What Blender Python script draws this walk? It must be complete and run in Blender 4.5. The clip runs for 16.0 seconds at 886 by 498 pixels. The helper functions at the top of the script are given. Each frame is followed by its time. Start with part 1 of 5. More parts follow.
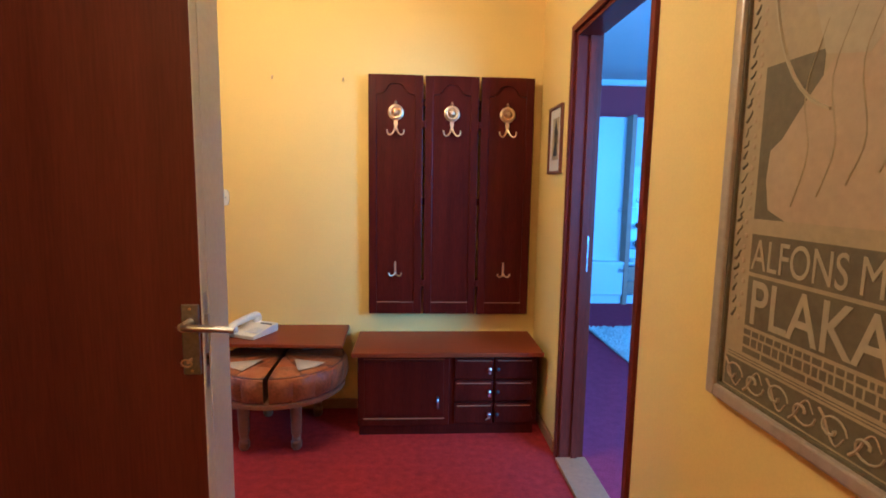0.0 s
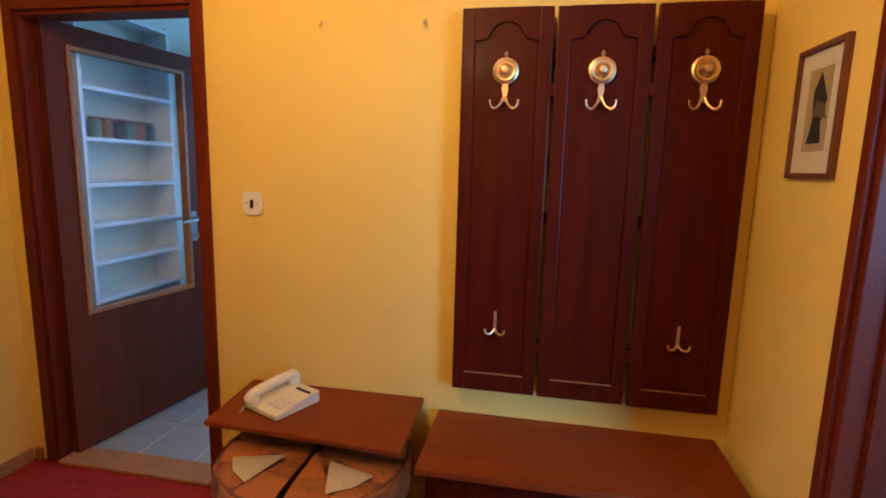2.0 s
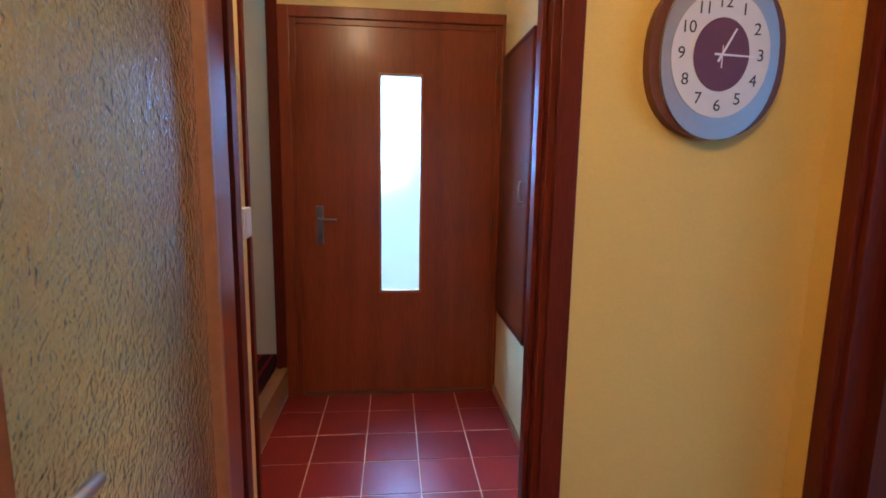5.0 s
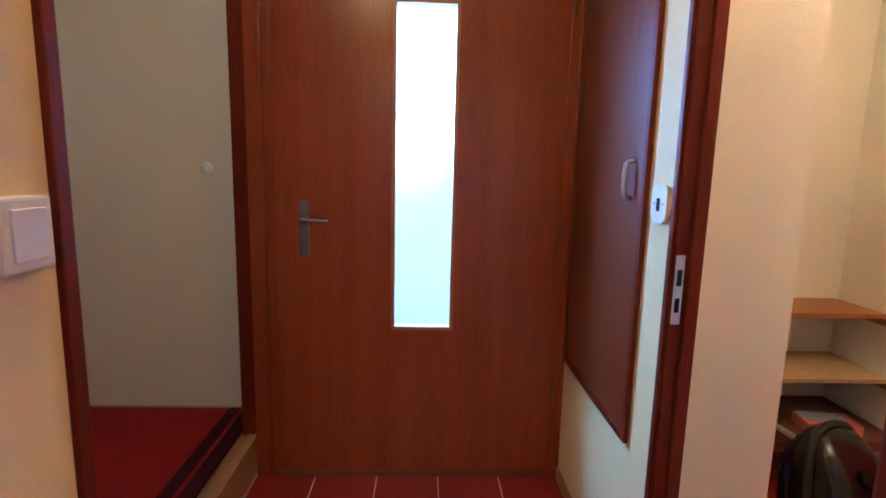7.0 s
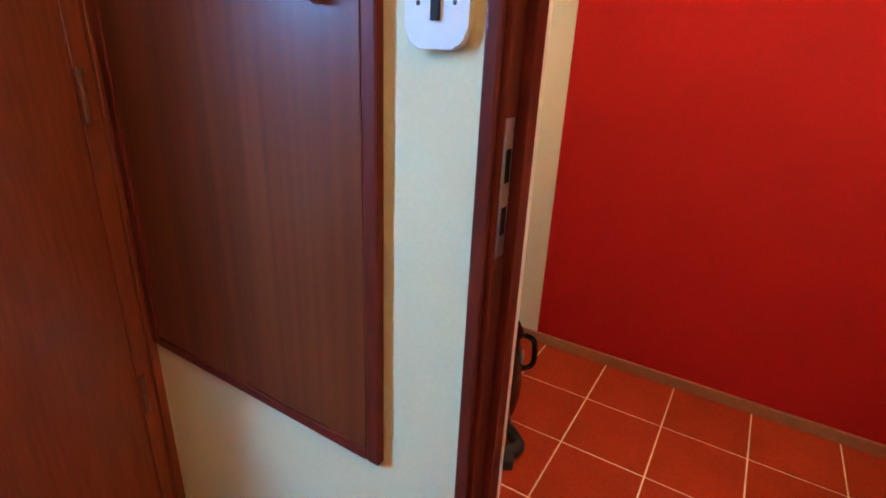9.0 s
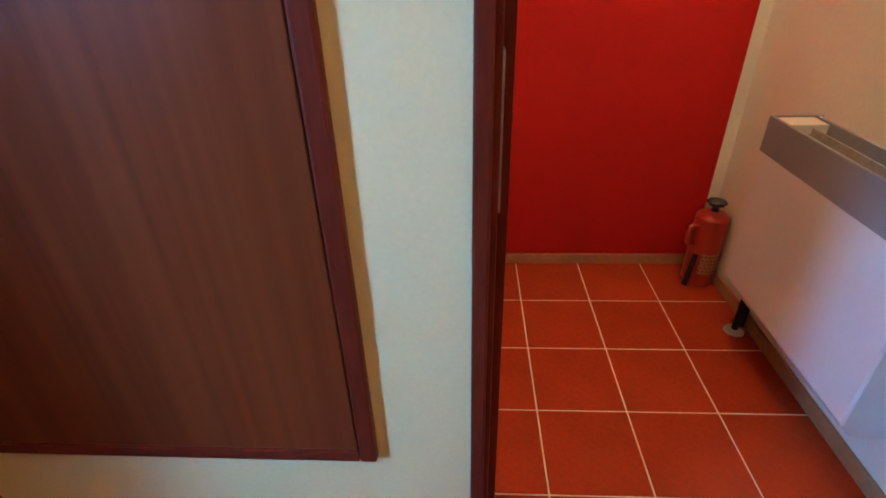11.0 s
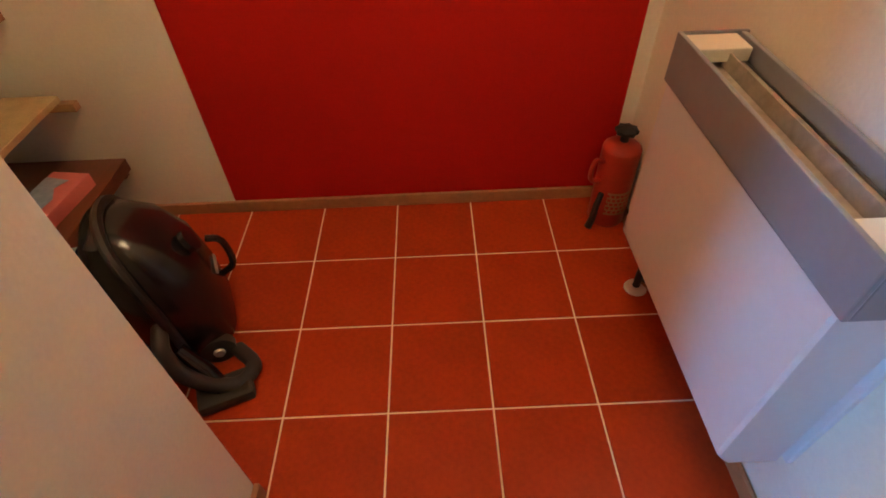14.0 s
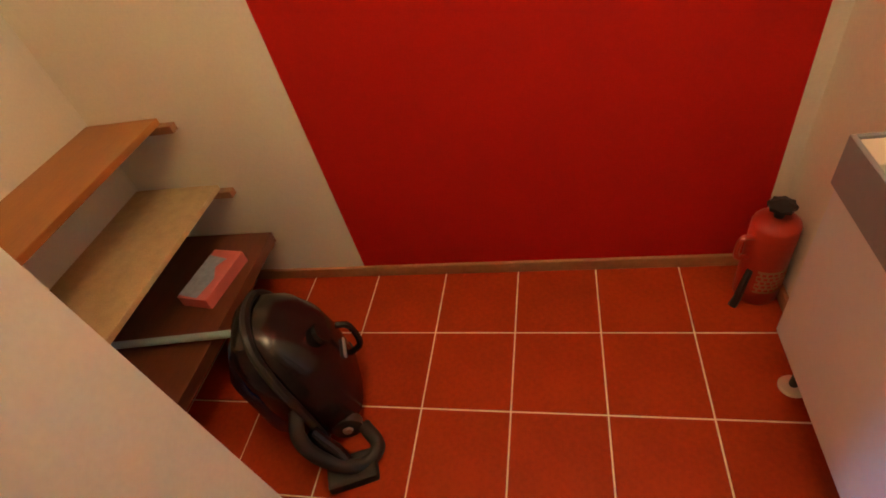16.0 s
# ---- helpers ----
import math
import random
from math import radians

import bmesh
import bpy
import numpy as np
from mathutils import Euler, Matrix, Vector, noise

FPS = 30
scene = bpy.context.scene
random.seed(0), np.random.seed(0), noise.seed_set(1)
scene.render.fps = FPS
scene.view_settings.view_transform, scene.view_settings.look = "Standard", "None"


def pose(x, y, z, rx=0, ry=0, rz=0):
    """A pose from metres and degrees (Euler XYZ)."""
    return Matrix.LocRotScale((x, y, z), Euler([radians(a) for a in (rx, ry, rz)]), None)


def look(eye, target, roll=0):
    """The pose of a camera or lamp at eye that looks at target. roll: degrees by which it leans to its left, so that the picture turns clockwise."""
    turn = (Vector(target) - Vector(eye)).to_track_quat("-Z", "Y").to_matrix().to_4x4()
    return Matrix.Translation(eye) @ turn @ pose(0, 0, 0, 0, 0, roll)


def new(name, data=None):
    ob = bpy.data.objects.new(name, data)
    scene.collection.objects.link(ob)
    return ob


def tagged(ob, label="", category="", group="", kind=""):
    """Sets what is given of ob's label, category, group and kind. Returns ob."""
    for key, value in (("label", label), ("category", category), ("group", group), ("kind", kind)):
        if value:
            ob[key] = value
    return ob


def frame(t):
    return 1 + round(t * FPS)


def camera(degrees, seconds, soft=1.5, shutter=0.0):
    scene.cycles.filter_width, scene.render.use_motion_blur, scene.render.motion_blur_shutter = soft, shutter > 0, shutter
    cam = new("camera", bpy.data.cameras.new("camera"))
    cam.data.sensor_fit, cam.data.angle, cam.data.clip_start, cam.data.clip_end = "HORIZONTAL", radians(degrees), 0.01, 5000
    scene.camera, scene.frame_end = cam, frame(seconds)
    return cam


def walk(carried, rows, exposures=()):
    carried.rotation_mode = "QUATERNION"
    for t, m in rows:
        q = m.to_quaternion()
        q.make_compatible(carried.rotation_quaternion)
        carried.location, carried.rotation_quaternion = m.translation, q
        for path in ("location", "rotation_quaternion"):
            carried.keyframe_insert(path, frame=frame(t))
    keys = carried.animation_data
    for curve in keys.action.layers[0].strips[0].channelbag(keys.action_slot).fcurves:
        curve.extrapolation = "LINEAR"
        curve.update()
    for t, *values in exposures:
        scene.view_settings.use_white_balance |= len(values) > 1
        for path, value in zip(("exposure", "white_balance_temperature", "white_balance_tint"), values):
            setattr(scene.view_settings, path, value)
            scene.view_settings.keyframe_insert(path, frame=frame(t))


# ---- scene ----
# ---- camera and walk ----
cam = camera(82.2, 16.0, soft=1.75)
PATH = [
    (0, (-0.176, -0.098, 1.335), (-0.059, 1.883, 1.092), 0.9),
    (0.5, (-0.158, 0.261, 1.351), (-0.069, 2.243, 1.098), 1.0),
    (1, (-0.156, 0.554, 1.383), (-0.055, 2.532, 1.108), 1.0),
    (1.5, (-0.11, 0.815, 1.403), (-0.083, 2.794, 1.121), 1.5),
    (2, (-0.152, 1.011, 1.412), (-0.506, 2.955, 1.099), 1.5),
    (2.1, (-0.196, 1.056, 1.412), (-0.617, 2.985, 1.092), 1.4),
    (2.5, (-0.308, 1.207, 1.403), (-1.084, 3.026, 1.103), 1.2),
    (2.8, (-0.355, 1.306, 1.382), (-1.418, 2.977, 1.101), 0.9),
    (3, (-0.381, 1.432, 1.373), (-1.672, 2.929, 1.066), -0.9),
    (3.2, (-0.386, 1.468, 1.393), (-1.84, 2.807, 1.086), 0.3),
    (3.5, (-0.459, 1.573, 1.399), (-2.113, 2.655, 1.09), 1.4),
    (4, (-0.673, 1.671, 1.383), (-2.508, 2.403, 1.074), 1.3),
    (4.3, (-0.836, 1.718, 1.406), (-2.733, 2.264, 1.085), 1.1),
    (4.5, (-0.948, 1.734, 1.39), (-2.877, 2.164, 1.082), 1.0),
    (4.7, (-1.064, 1.758, 1.388), (-3.017, 2.064, 1.08), 0.9),
    (6.8, (-2.168, 1.826, 1.32), (-4.147, 1.834, 1.031), 1.1),
    (7, (-2.259, 1.834, 1.308), (-4.234, 1.906, 0.999), 1.4),
    (7.5, (-2.507, 1.847, 1.272), (-4.414, 2.326, 0.908), 2.3),
    (8, (-2.776, 1.853, 1.248), (-4.452, 2.848, 0.802), 1.0),
    (8.5, (-3.047, 1.903, 1.202), (-4.408, 3.269, 0.672), 2.4),
    (8.7, (-3.144, 1.949, 1.186), (-4.316, 3.45, 0.574), 2.9),
    (9.3, (-3.2, 1.86, 1.19), (-4.0, 3.45, 0.4), 1.5),
    (10.0, (-3.36, 1.86, 1.2), (-3.75, 3.6, 0.3), 0.5),
    (11, (-3.464, 1.932, 1.207), (-3.564, 3.641, 0.174), -1.6),
    (11.1, (-3.478, 1.924, 1.206), (-3.53, 3.621, 0.147), -2.8),
    (11.2, (-3.469, 1.922, 1.206), (-3.488, 3.613, 0.139), -4.4),
    (11.5, (-3.467, 1.93, 1.179), (-3.327, 3.599, 0.087), -3.9),
    (12, (-3.386, 1.963, 1.176), (-3.043, 3.582, 0.054), -3.7),
    (12.5, (-3.22, 2.015, 1.167), (-2.877, 3.612, 0.014), -1.1),
    (13, (-3.14, 2.087, 1.17), (-2.861, 3.659, -0.034), 2.5),
    (13.5, (-3.116, 2.237, 1.194), (-2.958, 3.781, -0.067), 0.3),
    (14, (-3.108, 2.379, 1.193), (-3.099, 3.794, -0.22), -2.2),
    (14.5, (-3.083, 2.501, 1.221), (-3.327, 3.787, -0.291), -8.7),
    (15, (-3.075, 2.546, 1.236), (-3.438, 3.819, -0.264), -12.6),
    (15.5, (-3.072, 2.562, 1.286), (-3.525, 3.824, -0.199), -16.1),
    (16, (-3.077, 2.573, 1.354), (-3.56, 3.952, -0.012), -15.8),
]
walk(cam, [(t, look(eye, target, roll)) for t, eye, target, roll in PATH],
     [(0, 0.35, 4650, 5), (0.5, 0.27, 4450, 4), (1.0, 0.03, 4900, 4), (1.5, -0.1, 5800, 7), (2.0, 0.0, 7000, 10), (3.0, -0.03, 7600, 10), (3.5, -0.25, 7000, 10), (4.0, -0.2, 6200, 10), (4.7, -0.1, 5800, 10), (7.0, 0.25, 5500, 10), (8.7, 0.35, 5600, 10), (11.0, 0.1, 5900, 10), (12.0, 0.2, 6200, 10), (12.5, 0.12, 6300, 10), (13.5, 0.05, 6300, 10), (14.5, 0.1, 6500, 10), (16.0, 0.1, 6500, 10)])

# ---- plan (metres) ----
EX, NY, WX, SY = 0.555, 2.865, -2.44, -1.3      # hall: east, north, west, south faces
WS, CW = 1.30, -1.47                            # south face of the west wing, west face of the corridor
VN, VE, VW, VS = 2.43, -2.57, -4.29, 1.28       # vestibule
SE, SN, SS, SW = -2.462, 3.827, 2.55, -4.575      # storage
H = 2.62

# ---- world and lights ----
world = bpy.data.worlds.new("world")
scene.world = world
world.use_nodes = True
wn = world.node_tree
sky = wn.nodes.new("ShaderNodeTexSky")
sky.sky_type, sky.sun_disc, sky.sun_elevation, sky.sun_rotation = "NISHITA", False, radians(38), radians(150)
wn.links.new(sky.outputs[0], wn.nodes["Background"].inputs[0])
wn.nodes["Background"].inputs[1].default_value = 0.06


def lamp(name, kind, m, power, colour, **k):
    d = bpy.data.lights.new(name, kind)
    d.energy, d.color = power, colour
    for key, v in k.items():
        if key == "size":
            d.shape, d.size, d.size_y = "RECTANGLE", v[0], v[1]
        if key == "radius":
            d.shadow_soft_size = v
        if key == "angle":
            d.angle = v
    o = new(name, d)
    o.matrix_world = m
    return o


WARM, DAY = (1.0, 0.70, 0.38), (0.15, 0.45, 1.0)
sun = lamp("sun", "SUN", look((0, 0, 10), (-3, 6, 0)), 0.6, (0.9, 0.95, 1.0), angle=radians(12))
lamp("hall_ceiling_bulb", "POINT", pose(-0.85, 1.62, 2.44), 38, WARM, radius=0.12)
# Added warm fill for the open corridor door; no lamp is known there.
lamp("corridor_fill_light", "POINT", pose(-0.85, -0.6, 2.46), 24, WARM, radius=0.12)
# Added warm fill that lifts the vestibule walls and doors; no fitting known.
lamp("vestibule_fill_light", "POINT", pose(-2.95, 1.5, 2.46), 14, WARM, radius=0.1)
lamp("storage_bulb", "POINT", pose(-3.2, 3.1, 2.45), 26, WARM, radius=0.1)
lamp("living_window_light", "AREA", look((3.2, -0.55, 1.6), (3.2, 3, 1.2)), 330, DAY, size=(2.6, 1.6))
lamp("kitchen_window_light", "AREA", look((-0.6, 6.05, 1.6), (-0.9, 3, 1.2)), 70, DAY, size=(2.0, 1.3))
lamp("entrance_glass_light", "AREA", look((-5.2, 1.38, 1.9), (-3.2, 2.4, 0.9)), 240, (0.22, 0.5, 1.0), size=(1.3, 1.3))
# Added weak warm fill for the landing wall, set by an assumed opening.
lamp("stair_fill_light", "AREA", look((-3.6, -0.9, 2.0), (-4.5, 1.0, 1.0)), 0.8, (0.95, 0.78, 0.62), size=(0.7, 0.7))


# ---- materials ----
def mat(name, base, rough=0.5, metal=0.0, spec=0.5, var=0.12, scale=3.0, fine=60.0, bump=0.05, stretch=(1, 1, 1), coat=0.0,
        dark=None, trans=0.0, rnd=0.0):
    m = bpy.data.materials.new(name)
    m.use_nodes = True
    n, l = m.node_tree.nodes, m.node_tree.links
    b = n["Principled BSDF"]
    b.inputs["Roughness"].default_value, b.inputs["Metallic"].default_value = rough, metal
    b.inputs["Specular IOR Level"].default_value, b.inputs["Coat Weight"].default_value = spec, coat
    b.inputs["Coat Roughness"].default_value = 0.12
    b.inputs["Transmission Weight"].default_value = trans
    tc = n.new("ShaderNodeTexCoord")
    mp = n.new("ShaderNodeMapping")
    mp.inputs["Scale"].default_value = stretch
    l.new(tc.outputs["Object"], mp.inputs[0])
    big, small = n.new("ShaderNodeTexNoise"), n.new("ShaderNodeTexNoise")
    big.inputs["Scale"].default_value, small.inputs["Scale"].default_value = scale, fine
    big.inputs["Detail"].default_value, small.inputs["Detail"].default_value = 4, 5
    l.new(mp.outputs[0], big.inputs["Vector"])
    l.new(mp.outputs[0], small.inputs["Vector"])
    add = n.new("ShaderNodeMath")
    add.operation = "MULTIPLY_ADD"
    l.new(small.outputs[0], add.inputs[0])
    add.inputs[1].default_value = 0.5
    half = n.new("ShaderNodeMath")
    half.operation = "MULTIPLY"
    half.inputs[1].default_value = 0.5
    l.new(big.outputs[0], half.inputs[0])
    l.new(half.outputs[0], add.inputs[2])
    src = add.outputs[0]
    if rnd:
        oi = n.new("ShaderNodeObjectInfo")
        ra = n.new("ShaderNodeMath")
        ra.operation = "MULTIPLY_ADD"
        l.new(oi.outputs["Random"], ra.inputs[0])
        ra.inputs[1].default_value = rnd
        l.new(src, ra.inputs[2])
        src = ra.outputs[0]
    ramp = n.new("ShaderNodeValToRGB")
    lo = dark or tuple(c * (1 - var) for c in base)
    hi = base if dark else tuple(min(1, c * (1 + var)) for c in base)
    ramp.color_ramp.elements[0].position, ramp.color_ramp.elements[1].position = 0.3, 0.7
    ramp.color_ramp.elements[0].color, ramp.color_ramp.elements[1].color = (*lo, 1), (*hi, 1)
    l.new(src, ramp.inputs[0])
    l.new(ramp.outputs[0], b.inputs["Base Color"])
    if bump:
        bp = n.new("ShaderNodeBump")
        bp.inputs["Strength"].default_value, bp.inputs["Distance"].default_value = bump, 0.01
        l.new(add.outputs[0], bp.inputs["Height"])
        l.new(bp.outputs[0], b.inputs["Normal"])
    rr = n.new("ShaderNodeMapRange")
    rr.inputs["To Min"].default_value, rr.inputs["To Max"].default_value = max(0.02, rough - 0.08), min(1, rough + 0.08)
    l.new(big.outputs[0], rr.inputs[0])
    l.new(rr.outputs[0], b.inputs["Roughness"])
    return m


def glass(name, rough=0.0, bump=0.0, scale=40, tint=(1, 1, 1), ior=1.3):
    m = bpy.data.materials.new(name)
    m.use_nodes = True
    n, l = m.node_tree.nodes, m.node_tree.links
    b = n["Principled BSDF"]
    b.inputs["Base Color"].default_value = (*tint, 1)
    b.inputs["Roughness"].default_value, b.inputs["Transmission Weight"].default_value, b.inputs["IOR"].default_value = rough, 1.0, ior
    if bump:
        t, v, bp = n.new("ShaderNodeTexCoord"), n.new("ShaderNodeTexVoronoi"), n.new("ShaderNodeBump")
        ns = n.new("ShaderNodeTexNoise")
        ns.inputs["Scale"].default_value = scale * 0.5
        v.inputs["Scale"].default_value = scale
        v.feature = "SMOOTH_F1"
        mx = n.new("ShaderNodeVectorMath")
        mx.operation = "ADD"
        l.new(t.outputs["Object"], mx.inputs[0])
        sc = n.new("ShaderNodeVectorMath")
        sc.operation = "SCALE"
        sc.inputs["Scale"].default_value = 0.05
        l.new(t.outputs["Object"], ns.inputs["Vector"])
        l.new(ns.outputs["Color"], sc.inputs[0])
        l.new(sc.outputs[0], mx.inputs[1])
        l.new(mx.outputs[0], v.inputs["Vector"])
        bp.inputs["Strength"].default_value, bp.inputs["Distance"].default_value = bump, 0.02
        l.new(v.outputs["Distance"], bp.inputs["Height"])
        l.new(bp.outputs[0], b.inputs["Normal"])
    return m


def emit(name, colour, strength):
    m = bpy.data.materials.new(name)
    m.use_nodes = True
    n = m.node_tree.nodes
    b = n["Principled BSDF"]
    b.inputs["Base Color"].default_value = (*colour, 1)
    b.inputs["Emission Color"].default_value, b.inputs["Emission Strength"].default_value = (*colour, 1), strength
    return m


YEL = mat("yellow_paint", (0.76, 0.53, 0.135), 0.75, var=0.05, scale=2, fine=140, bump=0.12)
CRM = mat("cream_paint", (0.76, 0.60, 0.29), 0.7, var=0.05, scale=2, fine=140, bump=0.1)
WHT = mat("white_paint", (0.78, 0.74, 0.62), 0.8, var=0.05, scale=2.5, fine=120, bump=0.12)
REDP = mat("red_paint", (0.46, 0.01, 0.005), 0.7, spec=0.2, var=0.08, scale=3, fine=160, bump=0.12)
WINE = mat("wine_paint", (0.3, 0.04, 0.06), 0.8, var=0.06)
CEIL = mat("ceiling_paint", (0.8, 0.8, 0.78), 0.85, var=0.03)
DOORW = mat("mahogany_veneer", (0.3, 0.062, 0.017), 0.32, spec=0.35, var=0.2, scale=2.2, fine=26, bump=0.02, stretch=(5, 5, 0.35), dark=(0.17, 0.03, 0.009), coat=0.15)
DARKD = mat("dark_door_veneer", (0.15, 0.03, 0.013), 0.4, spec=0.15, scale=2.2, fine=26, bump=0.02, stretch=(6, 6, 0.35), dark=(0.085, 0.016, 0.007), coat=0.02)
FRAMEW = mat("frame_brown_paint", (0.17, 0.024, 0.01), 0.4, spec=0.14, var=0.2, scale=4, fine=40, bump=0.04, stretch=(3, 3, 0.5), dark=(0.09, 0.013, 0.006), coat=0.02)
RACKW = mat("rack_mahogany", (0.088, 0.009, 0.004), 0.36, spec=0.1, scale=3, fine=40, bump=0.02, stretch=(6, 6, 0.4), dark=(0.036, 0.004, 0.002), coat=0.03)
TOPW = mat("cabinet_top_wood", (0.22, 0.043, 0.01), 0.4, spec=0.14, scale=3, fine=40, bump=0.02, stretch=(0.4, 6, 6), dark=(0.15, 0.027, 0.008), coat=0.03)
PANW = mat("cupboard_veneer", (0.2, 0.043, 0.011), 0.34, spec=0.2, var=0.2, scale=2.2, fine=9, bump=0.008, stretch=(7, 7, 0.12), dark=(0.11, 0.02, 0.006), coat=0.04)
OAKT = mat("light_brown_trim", (0.36, 0.17, 0.075), 0.45, var=0.18, scale=4, fine=50, bump=0.05, stretch=(1, 1, 1))
BEADW = mat("glazing_bead_wood", (0.34, 0.13, 0.045), 0.4, var=0.18, scale=4, fine=50, bump=0.03)
EDGEW = mat("pale_painted_edge", (0.74, 0.75, 0.64), 0.5, var=0.08, scale=6, fine=60, bump=0.05)
EDGEB = mat("worn_wood_edge", (0.36, 0.2, 0.14), 0.45, var=0.2, scale=6, fine=60, bump=0.05, stretch=(3, 3, 0.4))
CARP = mat("red_carpet", (0.4, 0.032, 0.026), 0.95, spec=0.1, scale=26, fine=170, bump=0.55, dark=(0.19, 0.014, 0.014))
CARPL = mat("purple_red_carpet", (0.3, 0.045, 0.085), 0.95, spec=0.1, scale=20, fine=150, bump=0.5, dark=(0.2, 0.025, 0.055))
TILE = mat("terracotta_tile", (0.40, 0.044, 0.008), 0.5, spec=0.12, scale=5, fine=70, bump=0.03, dark=(0.27, 0.028, 0.007), rnd=0.14)
TILEV = mat("dark_red_tile", (0.29, 0.027, 0.022), 0.36, spec=0.35, scale=5, fine=70, bump=0.03, dark=(0.22, 0.022, 0.018), rnd=0.14)
GROUT = mat("pale_grout", (0.8, 0.64, 0.46), 0.9, var=0.15, scale=14)
GREYT = mat("grey_kitchen_tile", (0.3, 0.31, 0.31), 0.35, var=0.15, scale=6, fine=60, bump=0.03, rnd=0.1)
AGED = mat("aged_steel", (0.27, 0.25, 0.25), 0.38, metal=1.0, var=0.25, scale=20, fine=120, bump=0.04)
METAL = mat("brushed_aluminium", (0.62, 0.62, 0.62), 0.3, metal=1.0, var=0.08, scale=20, fine=120, bump=0.02)
BRASS = mat("pale_brass", (0.72, 0.52, 0.3), 0.42, metal=1.0, var=0.15, scale=30, fine=150, bump=0.05)
WPLA = mat("ivory_plastic", (0.74, 0.69, 0.58), 0.4, var=0.03)
BLK = mat("black_plastic", (0.012, 0.011, 0.012), 0.22, var=0.2)
SOFTB = mat("soft_black", (0.02, 0.018, 0.018), 0.55, var=0.2)
LEATH = mat("orange_brown_leather", (0.36, 0.11, 0.03), 0.42, scale=11, fine=70, bump=0.4, dark=(0.07, 0.019, 0.006), rnd=0.3)
LEATW = mat("cream_leather", (0.46, 0.38, 0.29), 0.5, var=0.15, scale=10, fine=80, bump=0.2)
LEGW = mat("turned_leg_wood", (0.26, 0.11, 0.045), 0.4, var=0.25, scale=8, fine=50, bump=0.03)
CONVW = mat("white_enamel", (0.72, 0.7, 0.7), 0.35, var=0.03, scale=4)
CONVG = mat("grey_enamel", (0.25, 0.25, 0.27), 0.38, var=0.05, scale=4)
DUST = mat("dusty_metal", (0.33, 0.28, 0.22), 0.8, var=0.25, scale=20)
EXTR = mat("extinguisher_red", (0.42, 0.035, 0.018), 0.32, var=0.12, scale=8, bump=0.02)
SHELF1 = mat("orange_shelf_wood", (0.42, 0.17, 0.04), 0.42, scale=3, fine=40, bump=0.04, stretch=(6, 0.5, 6), dark=(0.3, 0.11, 0.025))
SHELF2 = mat("raw_chipboard", (0.52, 0.37, 0.19), 0.85, var=0.18, scale=30, fine=200, bump=0.15)
SHELF3 = mat("dark_shelf_wood", (0.15, 0.044, 0.02), 0.5, var=0.25, scale=4, fine=40, bump=0.04, stretch=(6, 0.5, 6))
NAVY = mat("navy_plastic", (0.012, 0.016, 0.06), 0.2, var=0.2, scale=6)
PINK = mat("pink_card", (0.66, 0.17, 0.15), 0.6, var=0.08)
BLUEG = mat("grey_blue_print", (0.3, 0.34, 0.42), 0.6, var=0.2, scale=14)
TEAL = mat("pale_teal_tube", (0.32, 0.46, 0.5), 0.4, var=0.06)
SILVER = mat("satin_silver", (0.42, 0.41, 0.42), 0.35, metal=0.6, var=0.05)
DIAL = mat("dial_white", (0.68, 0.65, 0.66), 0.6, var=0.03)
PLUM = mat("plum_dial", (0.13, 0.035, 0.06), 0.5, var=0.08)
PAPER = mat("sepia_paper", (0.34, 0.25, 0.125), 0.7, var=0.16, scale=5, fine=60, bump=0.04)
PAPD = mat("poster_olive", (0.12, 0.09, 0.042), 0.7, var=0.25, scale=9, fine=60)
PAPL = mat("poster_cream", (0.36, 0.28, 0.16), 0.7, var=0.12, scale=9)
PAPF = mat("poster_flesh", (0.38, 0.26, 0.14), 0.7, var=0.12, scale=7)
PFRAME = mat("silver_brown_frame", (0.44, 0.35, 0.26), 0.35, metal=0.35, var=0.15, scale=8)
MATW = mat("picture_mount", (0.6, 0.55, 0.45), 0.8, var=0.05)
LAMW = mat("white_laminate", (0.74, 0.75, 0.76), 0.35, var=0.03)
OAKL = mat("oak_laminate", (0.36, 0.23, 0.16), 0.45, var=0.15, scale=3, fine=40, stretch=(0.5, 4, 4))
RUGW = mat("cream_shag", (0.66, 0.64, 0.6), 0.95, spec=0.1, var=0.25, scale=28, fine=130, bump=0.8)
TVS = mat("tv_screen", (0.02, 0.022, 0.028), 0.25, var=0.05, bump=0)
BOOKD = mat("dark_book_spine", (0.07, 0.05, 0.12), 0.5, var=0.3, scale=20, rnd=0.3)
CERAM = mat("dark_ceramic", (0.06, 0.04, 0.04), 0.2, var=0.3, scale=20)
SAGE = mat("green_ceramic", (0.12, 0.2, 0.14), 0.3, var=0.2, scale=20)
CLEAR = glass("clear_glass")
FROST = glass("hammered_glass", 0.22, 0.12, 80, ior=1.5)
FROSTK = glass("rippled_glass", 0.2, 0.12, 26, (0.86, 0.93, 1.0))
RUNR = mat("runner_red", (0.34, 0.022, 0.02), 0.95, spec=0.1, scale=20, fine=150, bump=0.4, dark=(0.22, 0.014, 0.014))
RUND = mat("runner_dark_border", (0.05, 0.01, 0.012), 0.95, spec=0.1, var=0.3, scale=20, fine=150, bump=0.4)
ASPH = mat("outside_ground", (0.16, 0.17, 0.15), 0.9, var=0.3)
OUT = emit("bright_overcast_distance", (0.68, 0.84, 1.0), 0.6)


